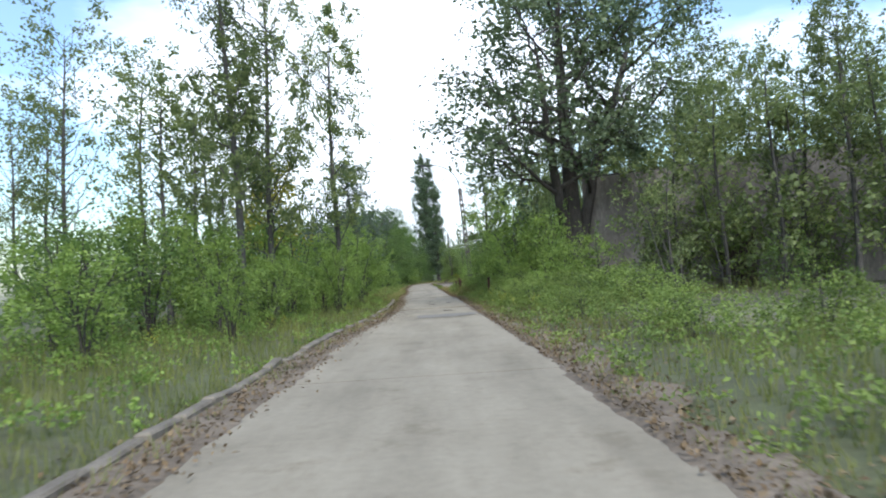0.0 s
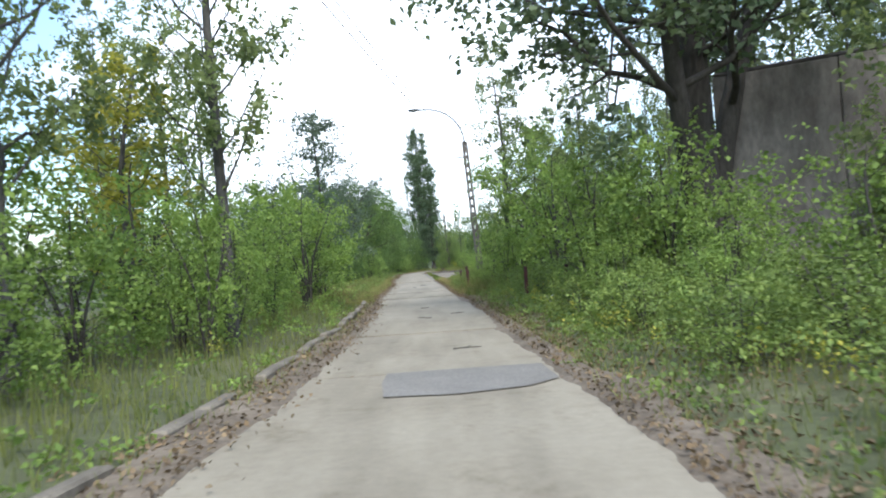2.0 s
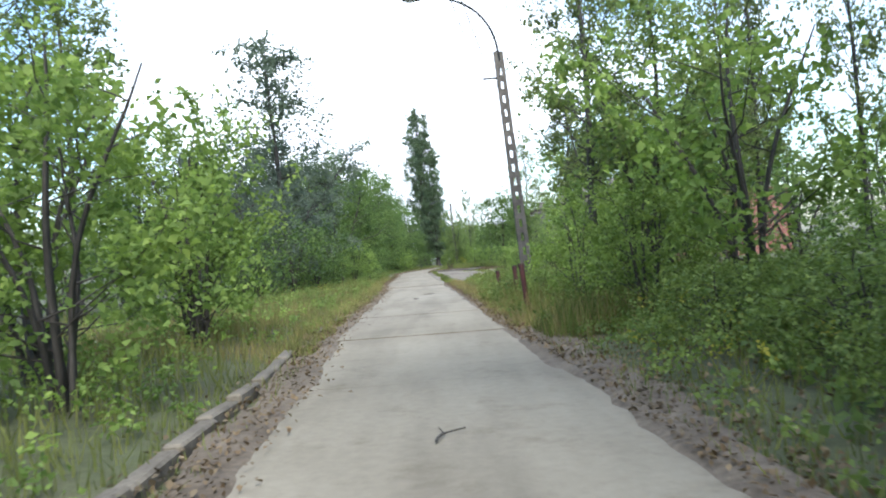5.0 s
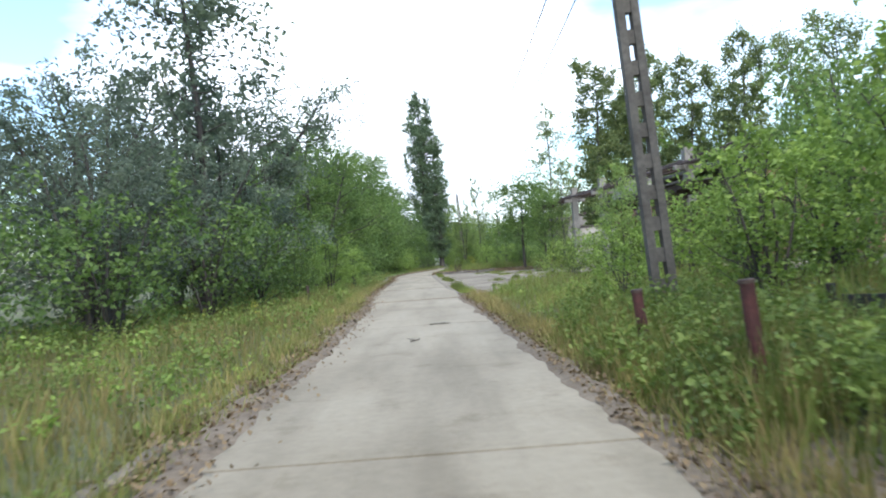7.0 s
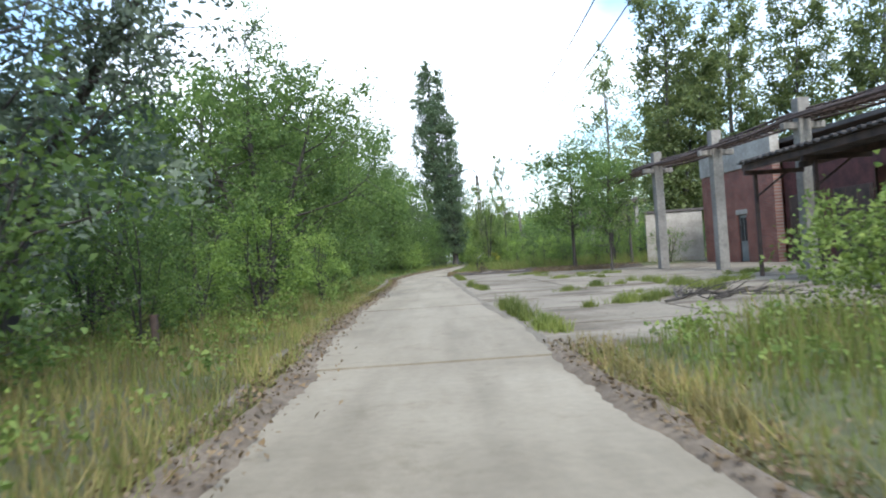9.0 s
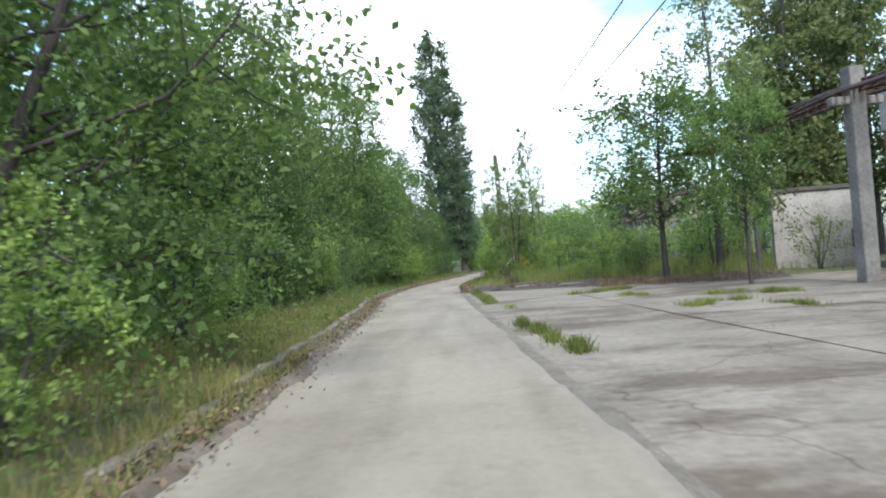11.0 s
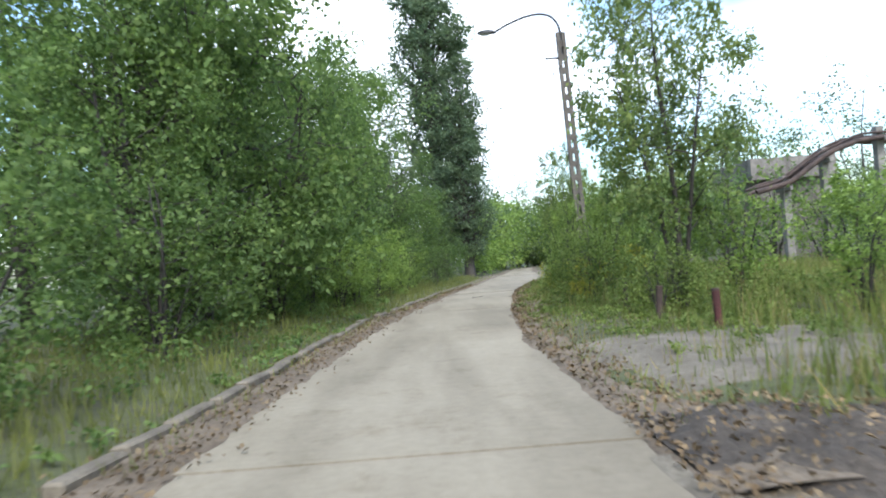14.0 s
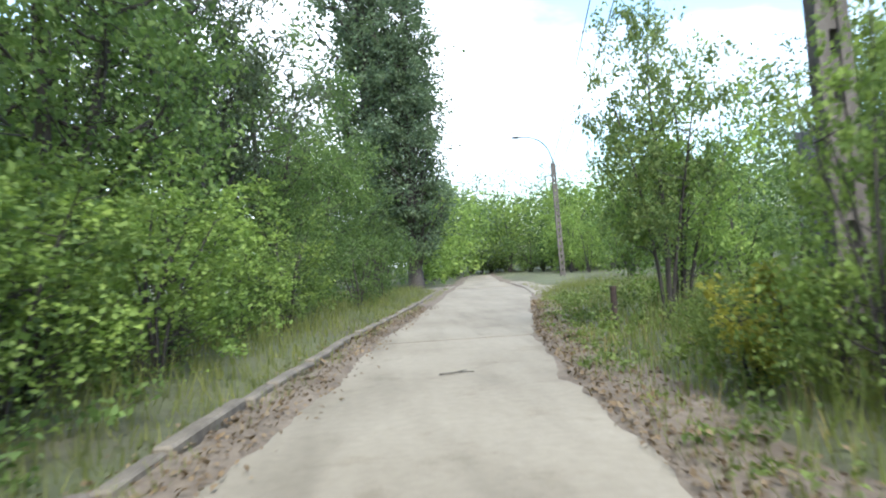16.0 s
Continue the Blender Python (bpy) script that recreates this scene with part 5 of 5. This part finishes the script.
# ---- concrete building among the trees ----
hut = thing("concrete_building", "derelict grey concrete building with stained walls, half hidden by trees", "building", at=(6.8, 33.55, -0.2), rz=-32.5)
for i in range(5):
    box("wall_panel", i * 2.6, i * 2.6 + 2.58, 0, 0.25, 0, 5.35, DARK_WALL, hut, bevel=0.02)
box("wall_panel", 0.0, 0.25, 0.27, 2.9, 0, 5.35, DARK_WALL, hut, bevel=0.02)
box("wall", 12.75, 13.0, 0.27, 2.9, 0, 5.35, DARK_WALL, hut)
box("wall", 0.27, 12.73, 2.65, 2.9, 0, 5.35, DARK_WALL, hut)
box("roof", 0.02, 12.98, 0.02, 2.88, 5.354, 5.45, ROOF_SHEET, hut, "dark roof slab", 0.03)
door = box("door", 5.6, 7.0, -0.05, -0.004, 0.1, 2.5, RUST, hut, "rusty steel door")
box("handle", 6.75, 6.82, -0.1, -0.052, 1.15, 1.35, STEEL, door)

# ---- brick building, its canopy and the pipe trestle ----
bld = thing("brick_building", "derelict red brick building with white fascia beside the yard", "building", at=(14.2, 106.3, -0.1), rz=-85.4)
L1, D1, HH = 7.8, 9.0, 4.8
dx0, dx1 = 4.0, 4.95
box("wall", 0, dx0, 0, 0.38, 0, HH, BRICK, bld, "red brick wall", 0)
box("wall", dx1, L1, 0, 0.38, 0, HH, BRICK, bld, "red brick wall", 0)
box("wall", dx0, dx1, 0, 0.38, 2.65, HH, BRICK, bld, "red brick wall", 0)
box("wall", 0, 0.38, 0.384, D1, 0, HH, BRICK, bld, "red brick end wall", 0)
box("wall", 0.384, 21, D1, D1 + 0.38, 0, HH, BRICK, bld, "red brick wall", 0)
box("fascia", -0.06, L1, -0.06, 0.4, HH + 0.004, HH + 1.4, FADED_WHITE, bld, "dirty white concrete fascia", 0.02)
box("fascia", -0.06, 0.4, 0.404, D1 + 0.4, HH + 0.004, HH + 1.4, FADED_WHITE, bld, "dirty white concrete fascia", 0.02)
box("roof", 0.404, 21, 0.404, D1 + 0.4, HH + 0.8, HH + 1.0, ROOF_SHEET, bld, "dark felt roof", 0.02)
box("lintel", dx0 - 0.15, dx1 + 0.15, -0.02, 0.36, 2.5, 2.75, FADED_WHITE, bld, "pale lintel", 0.01)
dr = box("door", dx0 + 0.06, dx1 - 0.06, 0.1, 0.15, 0.12, 2.48, PALE_DOOR, bld, "pale door with flaking paint")
# upper panels are solid; their dark colour stands in for the unlit inside
for z0, z1 in ((0.25, 1.0), (1.15, 2.35)):
    for s in (0, 1):
        box("panel", dx0 + 0.14 + s * 0.36, dx0 + 0.42 + s * 0.36, 0.085, 0.104, z0, z1, PALE_DOOR if z0 < 1 else DARK_VOID, dr, bevel=0.004)
box("frame", dx0, dx0 + 0.06, 0.05, 0.3, 0.1, 2.5, RUST, bld, bevel=0)
box("frame", dx1 - 0.06, dx1, 0.05, 0.3, 0.1, 2.5, RUST, bld, bevel=0)
box("wall", 20.6, 21, 0.884, D1, 0, HH, BRICK, bld, "red brick end wall", 0)
box("wall", L1, 21, 0.5, 0.88, 0, HH, RED_PAINT, bld, "dark red painted wall behind the canopy", 0)
for i, a in enumerate((8.2, 11.6, 15.0, 18.4)):
    w = box("gate", a, a + 2.6, 0.44, 0.5, 0.1, 3.1, RUST, bld, "rusty steel gate leaf", 0.01)
    for s in range(4):
        box("rib", a + 0.1 + s * 0.78, a + 0.16 + s * 0.78, 0.4, 0.442, 0.15, 3.05, RUST, w, bevel=0)
canopy = thing("canopy", "dark rusty sheet canopy on thin posts before the brick building", "canopy", at=(8.9, 87.4, -0.1), rz=-88)
bm = bmesh.new()
for k in range(62):
    a = k * 0.2
    add_box(bm, a, a + 0.2, -0.15, 2.05, 3.66 + (0.05 if k % 2 else 0.0), 3.71 + (0.05 if k % 2 else 0.0))
part("roof_sheet", bm, ROOF_SHEET, canopy, "dark corrugated sheet")
for y0 in (0.0, 1.85):
    box("edge_beam", 0, 12.4, y0, y0 + 0.1, 3.44, 3.64, RUST, canopy)
for a in (0.1, 3.7, 7.4, 11.2):
    box("post", a, a + 0.11, 0.3, 0.41, -0.02, 3.44, RUST, canopy, "thin rusty steel post", 0.01)
    box("cross_beam", a, a + 0.1, 0.0, 1.95, 3.3, 3.44, RUST, canopy, bevel=0.008)
    tube("brace", [(a + 0.05, 0.36, 2.6), (a + 0.05, 1.5, 3.4)], 0.035, RUST, canopy)
for a in (4.1, 7.8):
    gate = box("screen", a, a + 3.1, 1.78, 1.84, 0.1, 3.0, RED_PAINT, canopy, "dark red sheet screen", 0.01)
    for q_ in range(5):
        box("rib", a + 0.05 + q_ * 0.74, a + 0.11 + q_ * 0.74, 1.73, 1.778, 0.15, 2.95, RUST, gate, bevel=0)
low = thing("low_white_wall", "low pale plastered shed wall behind the trestle", "wall", at=(12.0, 110.5, -0.1), rz=-8)
box("wall", 0, 3.4, 0, 0.3, 0, 3.2, FADED_WHITE, low)
box("coping", -0.1, 3.5, -0.08, 0.4, 3.204, 3.35, ROOF_SHEET, low)

trestle = thing("pipe_trestle", "rusty pipes carried on tall concrete columns along the yard", "pipe trestle", at=(9.58, 104.3, -0.08), rz=-84.3)
for a in (4.0, 10.2, 16.4, 22.6):
    col = box("column", a - 0.21, a + 0.21, -0.21, 0.21, 0, 5.75, CONCRETE, trestle, "weathered concrete column", 0.025)
    box("crosshead", a - 0.13, a + 0.13, -0.7, 0.75, 4.74, 4.96, CONCRETE, trestle, bevel=0.02)
box("meter_box", 3.72, 3.8, -0.2, 0.2, 1.0, 1.5, RUST, trestle, "rusty electrical box")
def sag(a, yy):
    """The rack droops a little between the columns and is bent out of line."""
    return 0.05 * math.sin(a * 0.5 + yy * 2) - 0.06 * abs(math.sin((a - 4.0) * math.pi / 6.2))


for yy, zz in ((-0.55, 5.02), (0.05, 5.05), (0.1, 5.34), (0.6, 5.04)):
    tube("rail", [(a, yy + 0.03 * math.sin(a * 0.9 + zz * 9), zz + sag(a, yy)) for a in np.linspace(-7, 28, 60)], 0.045, RUST, trestle, "rusty steel rail of the pipe rack", 6)
bm = bmesh.new()
for a in np.arange(-6.9, 28, 0.42):
    za = 5.05 + sag(a, 0)
    add_box(bm, a - 0.02, a + 0.02, -0.55, 0.6, za - 0.02, za + 0.02)
    add_box(bm, a - 0.018, a + 0.018, 0.04, 0.1, za, za + 0.3)
tagged(part("rung", bm, RUST, trestle, "thin rusty rungs between the rails"), kind="stuff")
for yy, zz, rr in ((-0.3, 5.13, 0.06), (-0.08, 5.12, 0.045), (0.36, 5.14, 0.075)):
    tube("pipe", [(a, yy + 0.05 * math.sin(a * 0.7 + zz * 9), zz + sag(a, yy) + 0.03 * math.sin(a * 1.3 + yy * 5)) for a in np.linspace(-6, 27, 60)], rr, RUST, trestle, "rusty pipe with torn lagging" if rr > 0.07 else "thin rusty pipe", 8)
far_tr = thing("pipe_trestle", "distant pipe trestle of concrete columns with drooping pipes above bushes", "pipe trestle", at=(15.2, 145.5, 0), rz=4)
for a, zt in ((0.5, 4.3), (2.6, 5.55), (5.5, 6.45), (10.5, 6.1), (15.5, 6.1)):
    box("column", a - 0.19, a + 0.19, -0.19, 0.19, -0.1, zt, CONCRETE, far_tr, bevel=0.02)
    box("crosshead", a - 0.12, a + 0.12, -0.7, 0.7, zt - 0.75, zt - 0.55, CONCRETE, far_tr, bevel=0.02)
for yy, zz, rr in ((-0.5, 0.0, 0.13), (-0.1, 0.05, 0.1), (0.35, 0.0, 0.14), (0.55, 0.22, 0.07), (-0.3, 0.26, 0.06)):
    tube("pipe", [(a, yy, zz + float(np.interp(a, (-1.2, 0.5, 2.6, 4.2, 6.0, 18), (3.5, 4.0, 5.2, 5.85, 5.8, 5.75))) + 0.06 * math.sin(a * 1.7 + yy * 5)) for a in np.linspace(-1.2, 18, 34)], rr, RUST, far_tr, "sagging rusty pipe", 8)
shed = thing("shed", "distant low grey shed with a dark sheet roof", "building", at=(16.6, 151.0, -0.1))
box("wall", 0, 4.2, 0, 5, 0, 4.7, DARK_WALL, shed)
box("roof", -0.3, 4.5, -0.4, 5.3, 4.704, 5.9, DARK_WALL, shed, "grey sheet roof edge")

# ---- loose things ----
bag = bmesh.new()
bmesh.ops.create_icosphere(bag, subdivisions=3, radius=0.16)
for vv in bag.verts:
    vv.co *= 1 + 0.35 * noise.noise(vv.co * 9) + 0.15 * noise.noise(vv.co * 24)
    vv.co.z *= 0.75
ob = part("plastic_bag", bag, PLASTIC_BAG)
ob.location = (3.05, 35.35, float(land(3.05, 35.35)) + 0.12)
tagged(ob, "crumpled white plastic bag lying in the weeds", "plastic bag")


def fallen_branch(x, y, length, rz, label, seed):
    q = rg(seed)
    s = np.linspace(0, 1, 8)
    main = np.stack([s * length, 0.12 * length * np.sin(s * 3 + seed), 0.05 + 0.1 * np.sin(s * 4) ** 2], 1)
    ob = thing("fallen_branch", label, "branch", "fallen branches", at=(x, y, max(float(land(x, y)), 0.0) + 0.01), rz=rz)
    tube("limb", [tuple(p) for p in main], list(0.032 * (1 - s * 0.8)), BARK, ob, sides=6)
    for k in range(9):
        b0 = main[q.integers(1, 7)]
        dd = np.array([q.uniform(0.2, 0.7), q.uniform(-0.6, 0.6), q.uniform(0.0, 0.3)]) * length * 0.4
        tube("twig", [tuple(b0), tuple(b0 + dd * 0.5 + np.array([0.01, 0.02, 0.03])), tuple(b0 + dd)], [0.013, 0.009, 0.004], BARK, ob, sides=5)


fallen_branch(3.7, 78.4, 2.6, 15, "bare fallen branch lying on the yard", 1)
fallen_branch(5.0, 79.8, 1.8, -50, "dry fallen branch lying on the yard", 2)
fallen_branch(4.0, 79.2, 2.2, 60, "heap of dry dark branches on the yard", 6)
fallen_branch(4.6, 78.7, 2.0, -20, "heap of dry dark branches on the yard", 7)
fallen_branch(5.2, 79.0, 1.7, 130, "dry dark branch in a heap on the yard", 8)
fallen_branch(4.3, 79.9, 2.0, -75, "dry dark branch in a heap on the yard", 9)
fallen_branch(-3.0, 46.2, 1.6, 120, "dark broken branch beside the kerb", 3)
fallen_branch(2.6, 33.6, 1.6, -20, "dry stick lying on the verge", 4)
fallen_branch(0.9, 112.2, 2.2, -5, "bare branch at the end of the yard", 5)

# bent bare stem and a withered bush by the end of the yard
ob = thing("dead_stem", "bare stem, bleached at its bent tip, standing in the tall grass", "dead stem", at=(1.55, 114.2, float(land(1.55, 114.2)) - 0.03))
tube("stem", [(0, 0, 0), (0.02, 0, 0.45), (0.05, 0.03, 0.9)], [0.022, 0.018, 0.015], BARK, ob, sides=6)
tube("tip", [(0.05, 0.03, 0.9), (0.1, 0.06, 1.04), (0.32, 0.28, 1.24), (0.62, 0.58, 1.44)], [0.0155, 0.014, 0.01, 0.004], PALE_WOOD, ob, "bleached bent tip", 6)
q = rg(77)
tubes = []
for k in range(120):
    a, e, l = q.uniform(0, 6.283), q.uniform(0.15, 1.5), q.uniform(0.3, 0.5)
    d = np.array([math.cos(a) * math.cos(e), math.sin(a) * math.cos(e), math.sin(e)])
    side = q.normal(0, 0.08, 3)
    tubes.append((np.stack([d * 0.08, d * l * 0.6 + side, d * l + side * 0.3]), np.array([0.012, 0.008, 0.003])))
V, Fc = tube_arrays(tubes, 4)
V[:, 2] = np.maximum(V[:, 2], -0.02)
ob = thing("withered_bush", "", "", at=(1.9, 114.1, float(land(1.9, 114.1)) + 0.06))
link_mesh("twigs", array_mesh("twigs", V, Fc), BARK, ob)
d = q.normal(size=(900, 3))
d /= np.linalg.norm(d, axis=1)[:, None]
d[:, 2] = np.abs(d[:, 2])
V, Fc = leaf_arrays(d * q.uniform(0.2, 0.42, (900, 1)), np.full(900, 0.05), q)
link_mesh("foliage", array_mesh("foliage", V, Fc), LEAF["litter"], ob, "shrivelled brown leaves")
tagged(ob, "round withered dark brown bush in the grass", "dead bush")

# twigs on the road
for k, (tx, ty, rz) in enumerate(((-0.02, 34.4, 120), (-0.55, 61.8, 10), (-0.82, 58.8, 80), (0.5, 35.5, 30), (-0.8, 112.4, 5), (-0.45, 135.8, 0), (-0.3, 38.4, 60), (0.3, 27.6, 20))):
    s = np.linspace(0, 1, 5)
    V, Fc = tube_arrays([(np.stack([s * 0.42, 0.05 * np.sin(s * 4 + k), 0.012 + 0 * s], 1), 0.011 - 0.006 * s), (np.stack([0.2 + s * 0.16, 0.03 + s * 0.14, 0.012 + 0.01 * s], 1), 0.008 - 0.005 * s)], 5)
    ob = link_mesh("twig", array_mesh("twig", V, Fc), BARK)
    ob.matrix_world = pose(tx, ty, 0.012, 0, 0, rz)
    tagged(ob, "small dry twig lying on the road", "twig", "twigs on the road")

# ---- kerb, road and yard pieces ----
kerb = thing("kerb", "broken low concrete kerb along the road, half buried", "kerb", kind="structure")
bm = bmesh.new()
add_box(bm, -0.075, 0.075, -0.49, 0.49, -0.14, 0.1, 0.02)
for vv in bm.verts:
    vv.co += Vector((noise.noise(vv.co * 7), noise.noise(vv.co * 6 + Vector((3, 1, 2))), noise.noise(vv.co * 8 + Vector((5, 2, 9))))) * 0.02
stone = part("kerb_stone", bm, KERB, kerb)
q = rg(80)
yk, first = -6.0, True
while yk < 172:
    if q.random() > (0.3 if 44 < yk < 92 else 0.06):
        ob = stone if first else new("kerb_stone", stone.data)
        first = False
        ob.parent = kerb
        slope = math.degrees(math.atan2(float(left_edge(yk + 1) - left_edge(yk - 1)), 2))
        sink = -0.07 if 46 < yk < 90 else 0.0
        ob.matrix_world = pose(float(left_edge(yk)) - 0.56 + q.normal(0, 0.02), yk, sink + q.normal(0, 0.015), q.normal(0, 1.2), q.normal(0, 3), -slope + q.normal(0, 1.6))
    yk += 1.0

q = rg(81)
joints = np.arange(36 - 5.2 * 10, 204, 5.2)
for y0, y1 in zip(joints, joints[1:]):
    n = 12
    yy = np.linspace(y0 + 0.004, y1 - 0.004, n)
    s = np.linspace(0, 1, 4)
    ea, eb = left_edge(yy) + q.normal(0, 0.03, n), right_edge(yy) + q.normal(0, 0.035, n)
    bm = bmesh.new()
    tilt, off = q.normal(0, 0.0012), q.normal(0, 0.003)
    top = [[bm.verts.new((ea[i] * (1 - t) + eb[i] * t, yy[i], off + tilt * (yy[i] - y0))) for t in s] for i in range(n)]
    for i in range(n - 1):
        for j in range(3):
            bm.faces.new((top[i][j], top[i][j + 1], top[i + 1][j + 1], top[i + 1][j]))
    rim = [e for e in bm.edges if e.is_boundary]
    ex = bmesh.ops.extrude_edge_only(bm, edges=rim)
    for g in ex["geom"]:
        if isinstance(g, bmesh.types.BMVert):
            g.co.z -= 0.12
    part("slab", bm, CONCRETE_ROAD, road)
# short concrete aprons on both sides of the crossing beyond the bend
for outline in ([(4.6, 153.6), (6.2, 157.2), (8.0, 162.0), (13.5, 166.4), (13.8, 170.6), (7.0, 171.6), (6.6, 169.0), (5.9, 162.0)], [(2.25, 162.2), (2.9, 166.0), (3.5, 169.2), (0.6, 168.8), (-2.5, 167.0), (-2.4, 163.6), (0.4, 162.6)]):
    bm = bmesh.new()
    f = bm.faces.new([bm.verts.new((a, b, 0.045)) for a, b in outline])
    if f.normal.z < 0:
        f.normal_flip()
    for g in bmesh.ops.extrude_face_region(bm, geom=[f])["geom"]:
        if isinstance(g, bmesh.types.BMVert):
            g.co.z -= 0.2
    part("apron_slab", bm, CONCRETE_ROAD, road, "pale concrete apron of a side road")
# worn asphalt patch beside one joint
bm = bmesh.new()
pa = [(-0.55, 23.9), (0.2, 23.8), (0.95, 24.0), (1.32, 24.4), (1.3, 25.57), (0.3, 25.585), (-0.6, 25.57), (-0.62, 24.8)]
bm.faces.new([bm.verts.new((a, b, 0.010)) for a, b in pa])
part("patch", bm, ASPHALT, road, "darker asphalt patch")

yard = thing("yard", "cracked grey concrete yard with grass in its joints", "yard", kind="structure")
bm = bmesh.new()
for i, yy in enumerate(np.arange(YARD[0], YARD[1], 3.7)):
    for j in range(5):
        y1 = min(yy + 3.7, YARD[1]) - 0.02
        xa = float(right_edge(yy)) + 0.06 + j * 3.4
        xb = min(xa + 3.37, YARD[2])
        sh = float(right_edge(y1) - right_edge(yy))
        if xb - xa < 0.5 or yy > yard_end(xb) - 0.4:
            continue
        bs = bmesh.new()
        k = 5
        vs = [[bs.verts.new((xa + (xb - xa) * u / (k - 1) + sh * v / (k - 1) + q.normal(0, 0.012), yy + 0.02 + (y1 - yy - 0.02) * v / (k - 1) + q.normal(0, 0.012), 0)) for u in range(k)] for v in range(k)]
        for a in range(k - 1):
            for b in range(k - 1):
                bs.faces.new((vs[a][b], vs[a][b + 1], vs[a + 1][b + 1], vs[a + 1][b]))
        ex = bmesh.ops.extrude_edge_only(bs, edges=[e for e in bs.edges if e.is_boundary])
        for g in ex["geom"]:
            if isinstance(g, bmesh.types.BMVert):
                g.co.z -= 0.1
        for vv in bs.verts:
            vv.co.y = min(vv.co.y, float(yard_end(vv.co.x)) + 0.25 * math.sin(vv.co.x * 2.3))
        ob = part("yard_slab", bs, PLAZA, yard)
        ob.location.z = q.normal(-0.008, 0.006)
bm.free()
